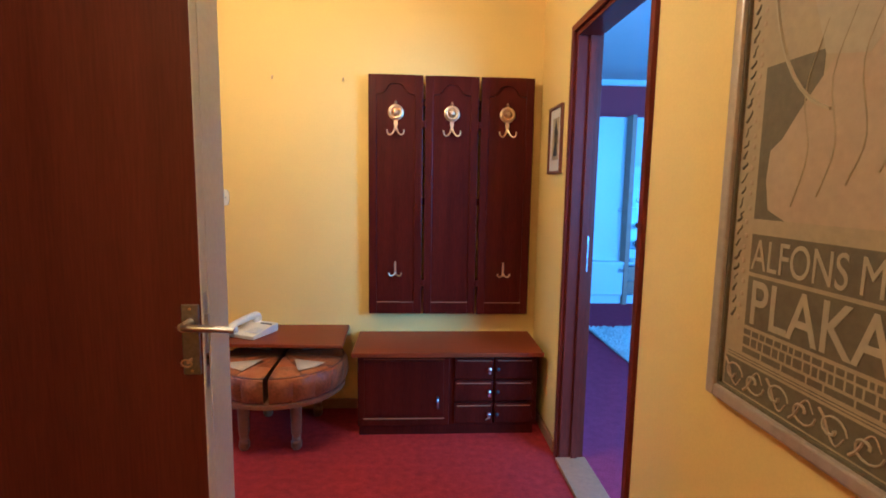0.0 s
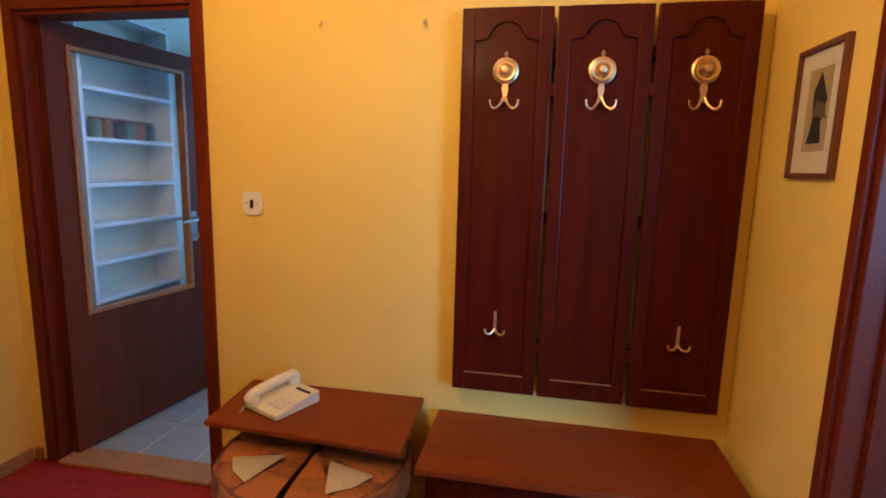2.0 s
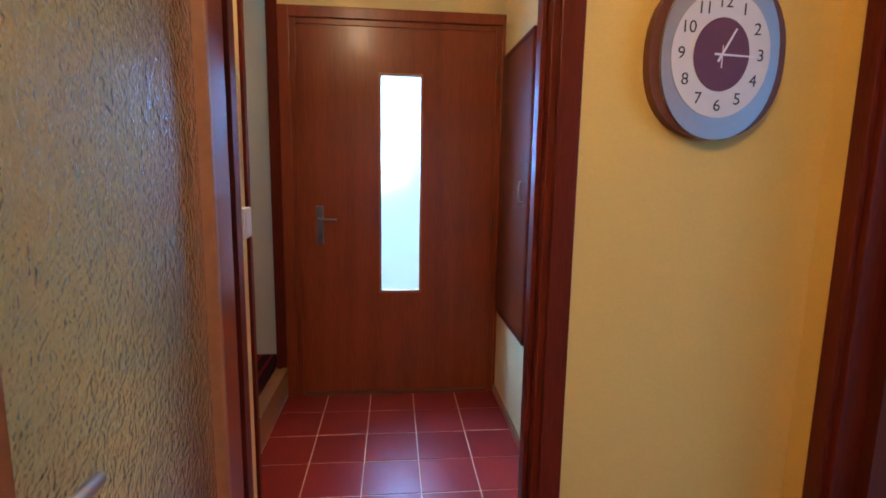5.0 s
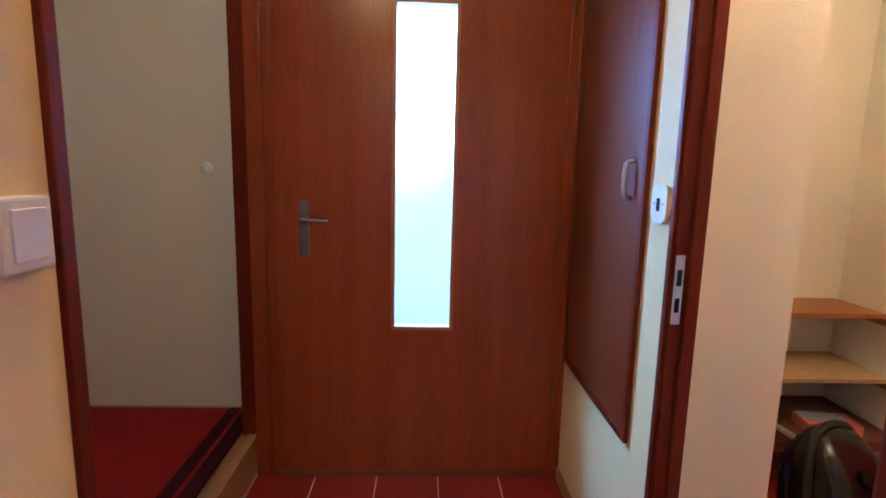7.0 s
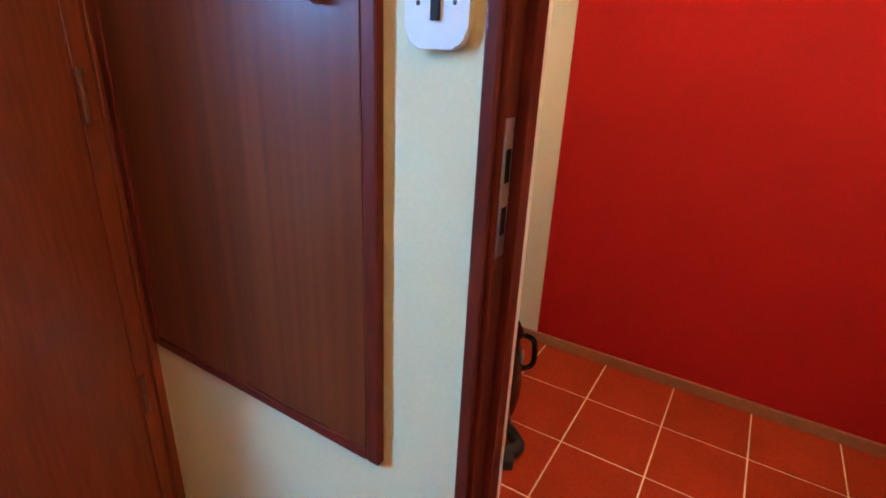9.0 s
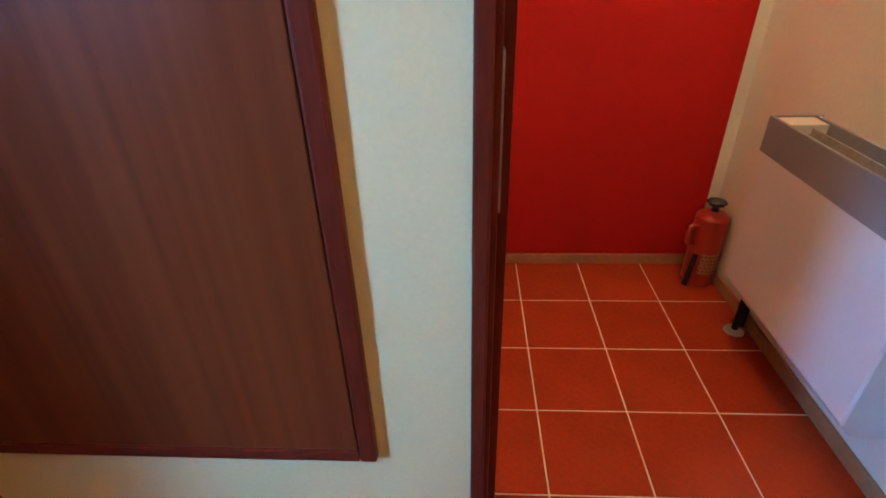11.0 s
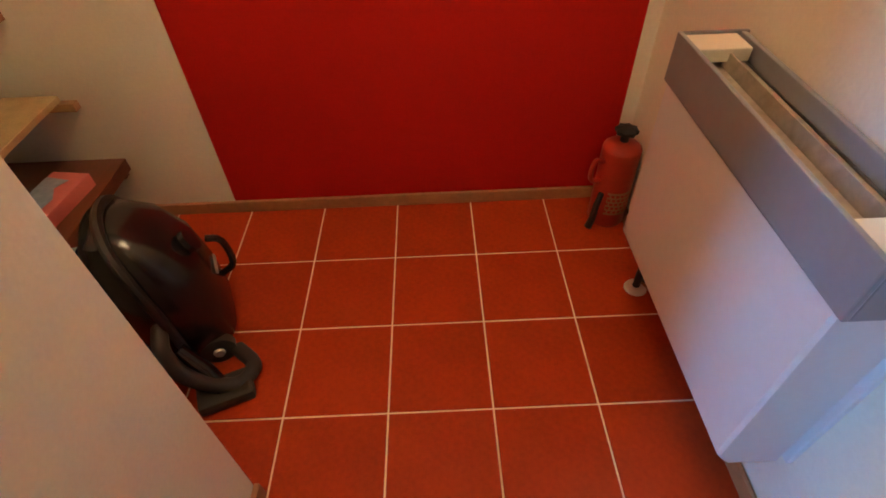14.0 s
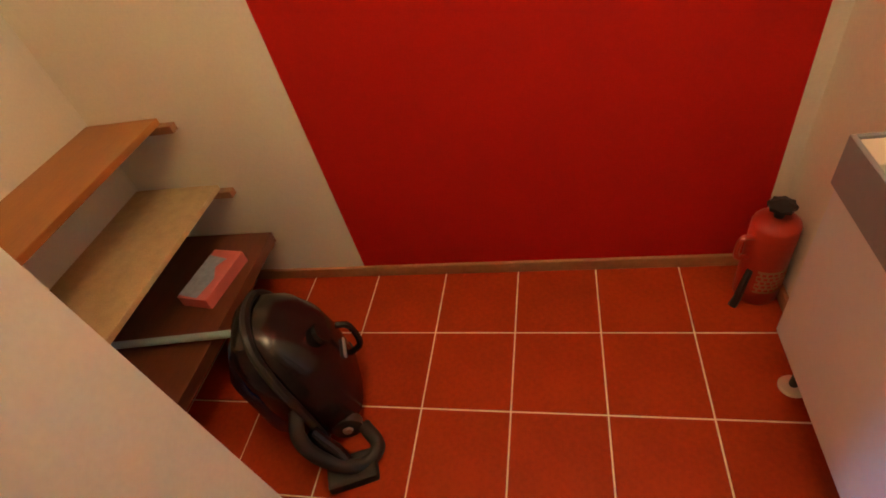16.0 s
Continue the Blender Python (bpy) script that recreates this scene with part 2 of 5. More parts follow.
# ---- mesh helpers ----
def finish(name, bm, material, parent=None, label="", smooth=False):
    bmesh.ops.recalc_face_normals(bm, faces=bm.faces)
    me = bpy.data.meshes.new(name)
    if smooth:
        for f in bm.faces:
            f.smooth = True
    bm.to_mesh(me)
    bm.free()
    me.materials.append(material)
    if smooth:
        me.set_sharp_from_angle(angle=radians(38))
    o = new(name, me)
    if parent is not None:
        o.parent = parent
    if label:
        o["label"] = label
    return o


def part(name, bm, material, parent, label="", smooth=False):
    return finish(name, bm, material, parent, label, smooth)


def box(x0, x1, y0, y1, z0, z1, bevel=0.0, bm=None):
    own = bmesh.new()
    bmesh.ops.create_cube(own, size=1)
    for v in own.verts:
        v.co = ((x0 + x1) / 2 + v.co.x * (x1 - x0), (y0 + y1) / 2 + v.co.y * (y1 - y0), (z0 + z1) / 2 + v.co.z * (z1 - z0))
    if bevel:
        bmesh.ops.bevel(own, geom=list(own.edges), offset=bevel, segments=2, affect="EDGES", profile=0.6)
    if bm is None:
        return own
    return join(bm, own)


def join(bm, other):
    me = bpy.data.meshes.new("tmp")
    other.to_mesh(me)
    other.free()
    bm.from_mesh(me)
    bpy.data.meshes.remove(me)
    return bm


def lathe(profile, seg=24, m=None, bm=None):
    """Turned body about z from (radius, height) pairs."""
    own = bmesh.new()
    rings = []
    for r, z in profile:
        rings.append([own.verts.new((max(r, 1e-4) * math.cos(2 * math.pi * i / seg), max(r, 1e-4) * math.sin(2 * math.pi * i / seg), z)) for i in range(seg)])
    for a, b in zip(rings, rings[1:]):
        for i in range(seg):
            own.faces.new((a[i], a[(i + 1) % seg], b[(i + 1) % seg], b[i]))
    own.faces.new(rings[0])
    own.faces.new(rings[-1])
    if m is not None:
        own.transform(m)
    return own if bm is None else join(bm, own)


def tube(points, r, seg=8, bm=None, taper=1.0):
    own = bmesh.new()
    pts = [Vector(p) for p in points]
    rings = []
    for i, p in enumerate(pts):
        d = (pts[min(i + 1, len(pts) - 1)] - pts[max(i - 1, 0)]).normalized()
        side = d.orthogonal() if i == 0 else (side - d * side.dot(d)).normalized()
        side.normalize()
        up = d.cross(side)
        rad = r * (1 + (taper - 1) * i / max(1, len(pts) - 1))
        rings.append([own.verts.new(p + (side * math.cos(2 * math.pi * k / seg) + up * math.sin(2 * math.pi * k / seg)) * rad) for k in range(seg)])
    for a, b in zip(rings, rings[1:]):
        for k in range(seg):
            own.faces.new((a[k], a[(k + 1) % seg], b[(k + 1) % seg], b[k]))
    own.faces.new(rings[0])
    own.faces.new(rings[-1])
    return own if bm is None else join(bm, own)


def prism(outline, d0, d1, bm=None, bevel=0.0):
    """Solid from an (x, z) outline, from depth y=d0 to y=d1."""
    own = bmesh.new()
    a = [own.verts.new((x, d0, z)) for x, z in outline]
    b = [own.verts.new((x, d1, z)) for x, z in outline]
    own.faces.new(a)
    own.faces.new(b[::-1])
    k = len(a)
    for i in range(k):
        own.faces.new((a[i], b[i], b[(i + 1) % k], a[(i + 1) % k]))
    if bevel:
        bmesh.ops.bevel(own, geom=list(own.edges), offset=bevel, segments=1, affect="EDGES")
    return own if bm is None else join(bm, own)


def slab(outline, z0, z1, bevel=0.0):
    """Flat board from an (x, y) outline."""
    b = prism(outline, z0, z1, bevel=bevel)
    b.transform(Matrix(((1, 0, 0, 0), (0, 0, 1, 0), (0, 1, 0, 0), (0, 0, 0, 1))))
    return b


def cheek(outline, x0, x1, bevel=0.0):
    """Board across x from a (y, z) outline."""
    b = prism(outline, x0, x1, bevel=bevel)
    b.transform(Matrix(((0, 1, 0, 0), (1, 0, 0, 0), (0, 0, 1, 0), (0, 0, 0, 1))))
    return b


def smoothline(points, n=6):
    out = []
    p = [Vector(q) for q in points]
    p = [p[0] * 2 - p[1]] + p + [p[-1] * 2 - p[-2]]
    for i in range(1, len(p) - 2):
        for k in range(n):
            t = k / n
            out.append(0.5 * (2 * p[i] + (p[i + 1] - p[i - 1]) * t + (2 * p[i - 1] - 5 * p[i] + 4 * p[i + 1] - p[i + 2]) * t * t + (3 * p[i] - p[i - 1] - 3 * p[i + 1] + p[i + 2]) * t ** 3))
    return out + [p[-2]]


def empty(name, m, label, category, group="", kind=""):
    e = new(name)
    e.matrix_world = m
    return tagged(e, label, category, group, kind)


def structure(name, bm, material, label, category):
    return tagged(finish(name, bm, material), label, category, kind="structure")


def letters(text, size, m, material, parent, name="lettering", align="CENTER", depth=0.0005):
    c = bpy.data.curves.new(name, "FONT")
    c.body, c.size, c.extrude, c.align_x = text, size, depth, align
    c.materials.append(material)
    o = new(name, c)
    o.parent = parent
    o.matrix_local = m
    return o


# ---- structure ----
def wall_along_y(name, x0, x1, y0, y1, material, openings=(), label="", z1=H, z0=0.0):
    bm, at = bmesh.new(), y0
    for a, b, lo, hi in sorted(openings):
        box(x0, x1, at, a, z0, z1, bm=bm)
        if hi < z1:
            box(x0, x1, a, b, hi, z1, bm=bm)
        if lo > z0:
            box(x0, x1, a, b, z0, lo, bm=bm)
        at = b
    box(x0, x1, at, y1, z0, z1, bm=bm)
    return structure(name, bm, material, label, "wall")


def wall_along_x(name, x0, x1, y0, y1, material, openings=(), label="", z1=H, z0=0.0):
    bm, at = bmesh.new(), x0
    for a, b, lo, hi in sorted(openings):
        box(at, a, y0, y1, z0, z1, bm=bm)
        if hi < z1:
            box(a, b, y0, y1, hi, z1, bm=bm)
        if lo > z0:
            box(a, b, y0, y1, z0, lo, bm=bm)
        at = b
    box(at, x1, y0, y1, z0, z1, bm=bm)
    return structure(name, bm, material, label, "wall")


LIV = (1.475, 2.272, 0, 2.05)       # living-room doorway, along y
KIT = (-2.325, -1.48, 0, 2.02)     # kitchen doorway, along x
VES = (1.37, 2.175, 0, 2.10)      # vestibule doorway, along y
STO = (-3.452, -2.655, 0, 2.06)    # storage doorway, along x
BATH = (0.35, 1.10, 0, 2.02)      # corridor side door, along y
PLASTER = "smooth painted plaster wall in warm yellow"
WPLAS = "smooth painted plaster wall in off-white"

wall_along_y("wall_east", EX, EX + 0.08, SY, NY + 0.1, YEL, [LIV], PLASTER)
wall_along_y("wall_east_back", EX + 0.08, EX + 0.11, -0.6, 6.0, WHT, [LIV], WPLAS)
wall_along_x("wall_north", WX, EX, NY, NY + 0.06, YEL, [KIT], PLASTER)
wall_along_x("wall_north_back", WX, EX + 0.08, NY + 0.06, NY + 0.11, WHT, [KIT], WPLAS)
wall_along_y("wall_west", WX - 0.014, WX, WS - 0.1, NY + 0.11, YEL, [VES], PLASTER)
wall_along_y("wall_west_back", VE, WX - 0.015, 1.16, VN + 0.03, CRM, [VES], "smooth painted plaster wall in cream")
wall_along_x("wall_wing_south", WX, -0.69, WS - 0.125, WS, YEL, (), PLASTER)
wall_along_y("wall_corridor_west", CW - 0.1, CW, SY, WS - 0.125, YEL, [BATH], PLASTER)
wall_along_x("wall_corridor_south", CW - 0.1, EX, SY - 0.1, SY, YEL, (), PLASTER)
wall_along_y("wall_bath_end", -2.1, -2.0, SY, WS - 0.1, WHT, (), WPLAS)
wall_along_x("wall_bath_south", -2.0, CW - 0.1, SY - 0.1, SY, WHT, (), WPLAS)
wall_along_x("wall_vestibule_north", VW, VE, VN, VN + 0.06, CRM, [STO], "smooth painted plaster wall in cream")
wall_along_x("wall_vestibule_north_back", -3.54, SE, VN + 0.06, SS, WHT, [(-3.53, -2.655, 0, 2.06)], WPLAS)
structure("wall_storage_niche", box(SW, -3.54, VN + 0.06, 2.815, 0, H), WHT, WPLAS, "wall")
wall_along_x("wall_storage_north", SW, SE, SN, SN + 0.1, WHT, (), WPLAS)
structure("wall_storage_red_field", box(-3.84, -2.508, SN - 0.004, SN + 0.02, 0.0, H - 0.002), REDP, "plaster wall field painted deep red", "wall")
wall_along_y("wall_storage_east", SE, SE + 0.011, SS + 0.0, SN + 0.1, WHT, (), WPLAS)
wall_along_y("wall_storage_west", SW - 0.1, SW, 2.55, SN, WHT, (), WPLAS)
wall_along_x("wall_vestibule_south", -3.03, VE, VS - 0.1, VS, CRM, (), "smooth painted plaster wall in cream")
wall_along_y("wall_entrance", VW - 0.14, VW, 1.14, 2.60, CRM, [(1.19, 2.425, 0, 2.235)], "smooth painted plaster wall in cream")
wall_along_y("wall_stair_west", SW - 0.1, SW, -0.7, 1.2, WHT, (), WPLAS)
wall_along_x("wall_stair_south", SW, -2.6, -1.1, -1.0, WHT, [(-4.1, -3.1, 1.5, 2.4)], WPLAS)
wall_along_y("wall_stair_east", -2.7, -2.6, -1.0, VS - 0.1, WHT, (), WPLAS)
wall_along_x("wall_living_north", EX + 0.11, 5.4, 6.0, 6.1, WINE, (), "plaster wall painted dark wine red")
wall_along_y("wall_living_east", 5.4, 5.5, -0.6, 6.1, WHT, (), WPLAS)
wall_along_x("wall_living_south", EX + 0.11, 5.4, -0.7, -0.6, WHT, [(1.9, 4.5, 0.8, 2.4)], WPLAS)
wall_along_x("wall_kitchen_north", WX - 0.05, EX + 0.08, 6.1, 6.2, WHT, [(-1.6, 0.4, 0.95, 2.25)], WPLAS)
wall_along_y("wall_kitchen_west", WX - 0.02, WX + 0.02, NY + 0.11, 6.1, WHT, (), WPLAS)

structure("trim_wall_end", box(-0.691, -0.684, WS - 0.127, WS + 0.002, 0, H - 0.002, 0.001), EDGEW, "pale painted end of a partition wall", "trim")
structure("ceiling", box(-4.7, EX + 0.11, -1.45, 6.2, H, H + 0.1), CEIL, "plain white painted ceiling", "ceiling")
structure("ceiling_living", box(EX + 0.11, 5.5, -0.7, 6.1, H, H + 0.1), CEIL, "plain white painted ceiling", "ceiling")
structure("floor_hall", box(WX - 0.03, EX + 0.05, SY - 0.1, NY + 0.02, -0.08, 0.0), CARP, "speckled red fitted carpet, slightly worn", "floor")
structure("floor_living", box(EX + 0.1, 5.5, -0.7, 6.1, -0.08, -0.002), CARPL, "fitted carpet in muted purple red", "floor")
structure("floor_bath", box(-2.1, CW - 0.05, SY, WS - 0.1, -0.08, -0.004), GREYT, "plain grey tiled floor", "floor")
structure("landing_floor", box(SW, -2.6, -1.0, 1.10, -0.08, 0.165), OAKT, "raised wooden stair landing with a step", "floor")
structure("landing_step_edge", box(-4.47, -3.03, 1.098, 1.135, 0.0, 0.172, 0.006), OAKT, "worn pale wooden step edge", "step")
structure("landing_carpet", box(-4.54, -2.72, -0.9, 0.93, 0.166, 0.174), RUNR, "dark red carpet on the landing", "carpet")
structure("landing_carpet_border", box(-4.54, -2.72, 0.93, 1.06, 0.166, 0.175), RUND, "dark border stripe of the landing carpet", "carpet")
structure("landing_carpet_stripe", box(-4.54, -2.72, 0.985, 1.0, 0.17, 0.177), RUNR, "thin red stripe of the landing carpet", "carpet")
structure("ground", box(-60, 60, -60, 60, -0.5, -0.3), ASPH, "plain dull ground outside the house", "ground")
structure("backdrop", box(-7.0, -6.9, -1.0, 5.0, -0.3, 4.5), OUT, "bright hazy daylight outside the entrance", "backdrop")


def skirting(x0, x1, y0, y1, h=0.06, m=OAKT):
    structure("baseboard", box(x0, x1, y0, y1, 0.0, h, 0.004), m, "narrow light brown wooden skirting board", "baseboard")


skirting(WX + 0.002, WX + 0.016, 2.235, NY - 0.02)
skirting(WX + 0.018, -2.385, NY - 0.016, NY - 0.002)
skirting(-1.43, EX - 0.02, NY - 0.016, NY - 0.002)
skirting(EX - 0.016, EX - 0.002, 2.31, NY - 0.018)
skirting(EX - 0.016, EX - 0.002, SY, 1.40)
skirting(SW, SE - 0.02, SN - 0.02, SN - 0.006, 0.046)
skirting(SE - 0.014, SE - 0.002, SS, SN - 0.022, 0.05)
skirting(-3.539, -3.525, SS + 0.02, 2.817, 0.06)
skirting(VW + 0.02, -3.52, VN - 0.014, VN - 0.002, 0.05)


def door_frame(name, axis, a0, a1, top, f0, f1, w=0.062, proud=0.016, lining=0.03, material=FRAMEW, stops=True, label="dark red-brown painted wooden door frame"):
    """Lining and casings round an opening a0..a1; the wall's faces lie at f0 < f1."""
    e = empty(name, pose(0, 0, 0), label, "door frame", kind="structure")

    def put(nm, p0, p1, q0, q1, z0, z1, b=0.004):
        bm = box(p0, p1, q0, q1, z0, z1, b) if axis == "x" else box(q0, q1, p0, p1, z0, z1, b)
        part(nm, bm, material, e)
    put("jamb", a0, a0 + lining, f0, f1, 0, top)
    put("jamb", a1 - lining, a1, f0, f1, 0, top)
    put("head", a0 + lining, a1 - lining, f0, f1, top - lining, top)
    for g0, g1 in ((f0 - proud, f0 + 0.001), (f1 - 0.001, f1 + proud)):
        put("casing", a0 - w, a0 + 0.012, g0, g1, 0, top + w)
        put("casing", a1 - 0.012, a1 + w, g0, g1, 0, top + w)
        put("casing", a0 + 0.012, a1 - 0.012, g0, g1, top - 0.012, top + w)
    if not stops:
        return e
    mid = (f0 + f1) / 2
    put("stop", a0 + lining, a0 + lining + 0.014, mid, mid + 0.03, 0, top - lining, 0.002)
    put("stop", a1 - lining - 0.014, a1 - lining, mid, mid + 0.03, 0, top - lining, 0.002)
    return e


door_frame("door_frame_living", "y", LIV[0], LIV[1], LIV[3], EX, EX + 0.11, w=0.02)
door_frame("door_frame_kitchen", "x", KIT[0], KIT[1], KIT[3], NY, NY + 0.11, w=0.034, stops=False)
door_frame("door_frame_vestibule", "y", VES[0], VES[1], VES[3], VE, WX, w=0.045)
door_frame("door_frame_storage", "x", STO[0], STO[1], STO[3], VN, VN + 0.065, w=0.008, proud=0.008, lining=0.02)
# Added board: gives the brown of the absent open leaf on unseen wall.
structure("trim_storage_filler", box(STO[1] + 0.009, VE - 0.002, VN - 0.009, VN - 0.0005, 0, STO[3] + 0.008, 0.002), FRAMEW, "added dark red-brown filler board beside the storage doorway", "trim")
for hz in (0.28, 1.78):
    structure("door_hinge", lathe([(0.008, hz - 0.055), (0.008, hz - 0.002), (0.0065, hz), (0.008, hz + 0.002), (0.008, hz + 0.055)], 12, Matrix.Translation((STO[1] + 0.004, VN - 0.016, 0))), AGED, "dark steel hinge pin on the storage door frame", "hinge")
door_frame("door_frame_corridor", "y", BATH[0], BATH[1], BATH[3], CW - 0.1, CW)
door_frame("door_frame_entrance", "y", 1.19, 2.425, 2.235, VW - 0.08, VW, w=0.05, lining=0.045, material=DOORW)
structure("door_frame_landing", box(-3.06, -3.028, VS - 0.12, VS + 0.012, 0, H, 0.004), FRAMEW, "dark brown wooden opening trim", "trim")
structure("door_frame_landing", box(-4.52, VW - 0.02, 1.07, 1.14, 0, H, 0.004), FRAMEW, "dark brown wooden opening trim", "trim")
for nm, x0, x1, y0, y1 in (("threshold_living", EX - 0.02, EX + 0.13, LIV[0] + 0.03, LIV[1] - 0.03), ("threshold_kitchen", KIT[0] + 0.03, KIT[1] - 0.03, NY - 0.02, NY + 0.12),
                           ("threshold_vestibule", VE - 0.01, WX + 0.02, VES[0] + 0.03, VES[1] - 0.03), ("threshold_storage", STO[0] + 0.03, STO[1] - 0.03, VN - 0.005, SS + 0.005)):
    structure(nm, box(x0, x1, y0, y1, -0.05, 0.012, 0.005), OAKT, "worn light brown wooden threshold strip", "threshold")


# ---- doors ----
def lever(parent, x, z, face, s, keyed=True, direction=1):
    """Lever handle with back plate on the face y=face, pointing out along s, lever along +x*direction."""
    h = part("handle", box(x - 0.021, x + 0.021, min(face, face + s * 0.007), max(face, face + s * 0.007), z - 0.13, z + 0.045, 0.003), AGED, parent, "brushed aluminium lever handle on a long plate")
    part("neck", lathe([(0.011, 0), (0.011, 0.05)], 14, Matrix.Translation((x, face, z)) @ pose(0, 0, 0, -90 * s)), METAL, h, smooth=True)
    part("lever", tube(smoothline([(x, face + s * 0.044, z), (x + direction * 0.02, face + s * 0.053, z), (x + direction * 0.07, face + s * 0.053, z - 0.002), (x + direction * 0.118, face + s * 0.05, z - 0.006)], 4), 0.0095, 10, taper=0.8), METAL, h, smooth=True)
    for dz in (0.034, -0.12):
        part("screw", lathe([(0.004, 0), (0.003, 0.002)], 8, Matrix.Translation((x, face + s * 0.007, z + dz)) @ pose(0, 0, 0, -90 * s)), BRASS, h)
    if keyed:
        kb = box(x - 0.002, x + 0.002, min(face, face + s * 0.03), max(face, face + s * 0.03), z - 0.095, z - 0.087)
        ring = [(x + 0.012 * math.cos(a), face + s * (0.036 + 0.004 * math.sin(a)), z - 0.091 + 0.010 * math.sin(a)) for a in [i * math.pi / 6 for i in range(13)]]
        tube(ring, 0.0022, 6, bm=kb)
        part("key", kb, BRASS, h, "small brass key in the lock")
    return h


def door(name, m, w, h, material, label, window=None, pane=None, edge=EDGEB, levers=(1, -1), bead=BEADW, z0=0.012, handle_z=1.08, backset=0.055, toward=-1, keyed=True, t=0.038):
    """Leaf hinged at the origin, along +x; faces at y=0 and y=-t."""
    e = empty(name, m, label, "door", kind="structure")
    bm = bmesh.new()
    if window:
        u0, u1, a, b = window
        box(0, u0, -t, 0, z0, h, bm=bm)
        box(u1, w - 0.002, -t, 0, z0, h, bm=bm)
        box(u0, u1, -t, 0, z0, a, bm=bm)
        box(u0, u1, -t, 0, b, h, bm=bm)
        part("leaf", bm, material, e)
        for nm, q in (("bead", (u0 - 0.012, u0 + 0.008, a - 0.012, b + 0.012)), ("bead", (u1 - 0.008, u1 + 0.012, a - 0.012, b + 0.012)), ("bead", (u0 + 0.008, u1 - 0.008, a - 0.012, a + 0.008)), ("bead", (u0 + 0.008, u1 - 0.008, b - 0.008, b + 0.012))):
            part(nm, box(q[0], q[1], -t - 0.006, 0.006, q[2], q[3], 0.003), bead, e)
        p = part("pane", box(u0, u1, -t / 2 - 0.002, -t / 2 + 0.002, a, b), pane, e, "textured glass pane")
        p.visible_shadow = False
    else:
        part("leaf", box(0, w - 0.002, -t, 0, z0, h, 0.0025), material, e)
    part("edge_band", box(w - 0.002, w, -t + 0.001, -0.001, z0, h), edge, e, "bare worn door edge")
    part("lock_plate", box(w, w + 0.0015, -t / 2 - 0.009, -t / 2 + 0.009, handle_z - 0.17, handle_z + 0.07, 0.0006), METAL, e, "steel lock plate in the edge")
    part("latch", box(w, w + 0.009, -t / 2 - 0.005, -t / 2 + 0.005, handle_z - 0.012, handle_z + 0.016, 0.001), METAL, e)
    part("bolt_slot", box(w + 0.001, w + 0.0022, -t / 2 - 0.006, -t / 2 + 0.006, handle_z - 0.115, handle_z - 0.085), BLK, e)
    for s in levers:
        lever(e, w - backset, handle_z, 0 if s > 0 else -t, s, keyed, toward)
    for hz in (0.25, h - 0.25):
        part("hinge", lathe([(0.007, hz - 0.05), (0.007, hz + 0.05)], 10, Matrix.Translation((-0.004, 0.006, 0))), FRAMEW, e)
    return e


# corridor side door, opened into the hall
door("door_corridor", pose(-1.44, 1.172, 0, 0, 0, 0), 0.755, 2.0, DARKD, "dark brown veneer door standing open with a key", edge=EDGEW, levers=(-1,), handle_z=1.0, backset=0.026, toward=1)
# glazed door between hall and vestibule, opened along the hall's wall
door("door_vestibule", pose(-2.40, 1.425, 0, 0, 0, 1), 0.835, 2.06, DOORW, "mahogany veneer door with hammered glass, standing open", (0.12, 0.715, 0.62, 1.93), FROST, edge=FRAMEW)
# glazed kitchen door, opened into the kitchen
door("door_kitchen", pose(-2.291, 2.928, 0, 0, 0, 81.5), 0.82, 2.0, DARKD, "dark veneer kitchen door with rippled glass, standing open", (0.11, 0.735, 0.685, 1.90), FROSTK)
# entrance door with a tall narrow light
ENT = empty("door_entrance", pose(0, 0, 0), "brown veneer entrance door with a tall narrow textured glass light", "door", kind="structure")
bm = bmesh.new()
for q in ((1.2355, 1.706, 0.02, 2.1895), (1.947, 2.3795, 0.02, 2.1895), (1.706, 1.947, 0.02, 0.654), (1.706, 1.947, 1.935, 2.1895)):
    box(VW - 0.05, VW - 0.004, q[0], q[1], q[2], q[3], bm=bm)
part("leaf", bm, DOORW, ENT)
for q in ((1.698, 1.712, 0.646, 1.943), (1.941, 1.955, 0.646, 1.943), (1.712, 1.941, 0.646, 0.662), (1.712, 1.941, 1.927, 1.943)):
    part("bead", box(VW - 0.055, VW - 0.001, q[0], q[1], q[2], q[3], 0.002), BEADW, ENT)
pn = part("pane", box(VW - 0.035, VW - 0.029, 1.706, 1.947, 0.654, 1.935), FROST, ENT, "hammered glass light, bright with daylight")
pn.visible_shadow = False
eh = part("handle", box(VW - 0.004, VW + 0.004, 1.332, 1.372, 0.95, 1.175, 0.003), AGED, ENT, "worn steel lever handle on a long plate")
part("lever", tube(smoothline([(VW, 1.352, 1.10), (VW + 0.045, 1.352, 1.10), (VW + 0.05, 1.39, 1.10), (VW + 0.048, 1.455, 1.097)], 4), 0.007, 10), AGED, eh, smooth=True)
for z in (0.4, 1.08, 1.95):
    part("hinge", lathe([(0.008, z - 0.05), (0.008, z - 0.002), (0.006, z), (0.008, z + 0.002), (0.008, z + 0.05)], 10, Matrix.Translation((VW + 0.004, 2.388, 0))), SHELF3, ENT)
structure("door_bottom_sill", box(VW - 0.06, VW + 0.02, 1.24, 2.38, -0.03, 0.02, 0.004), SHELF3, "dark wooden sill under the entrance door", "threshold")


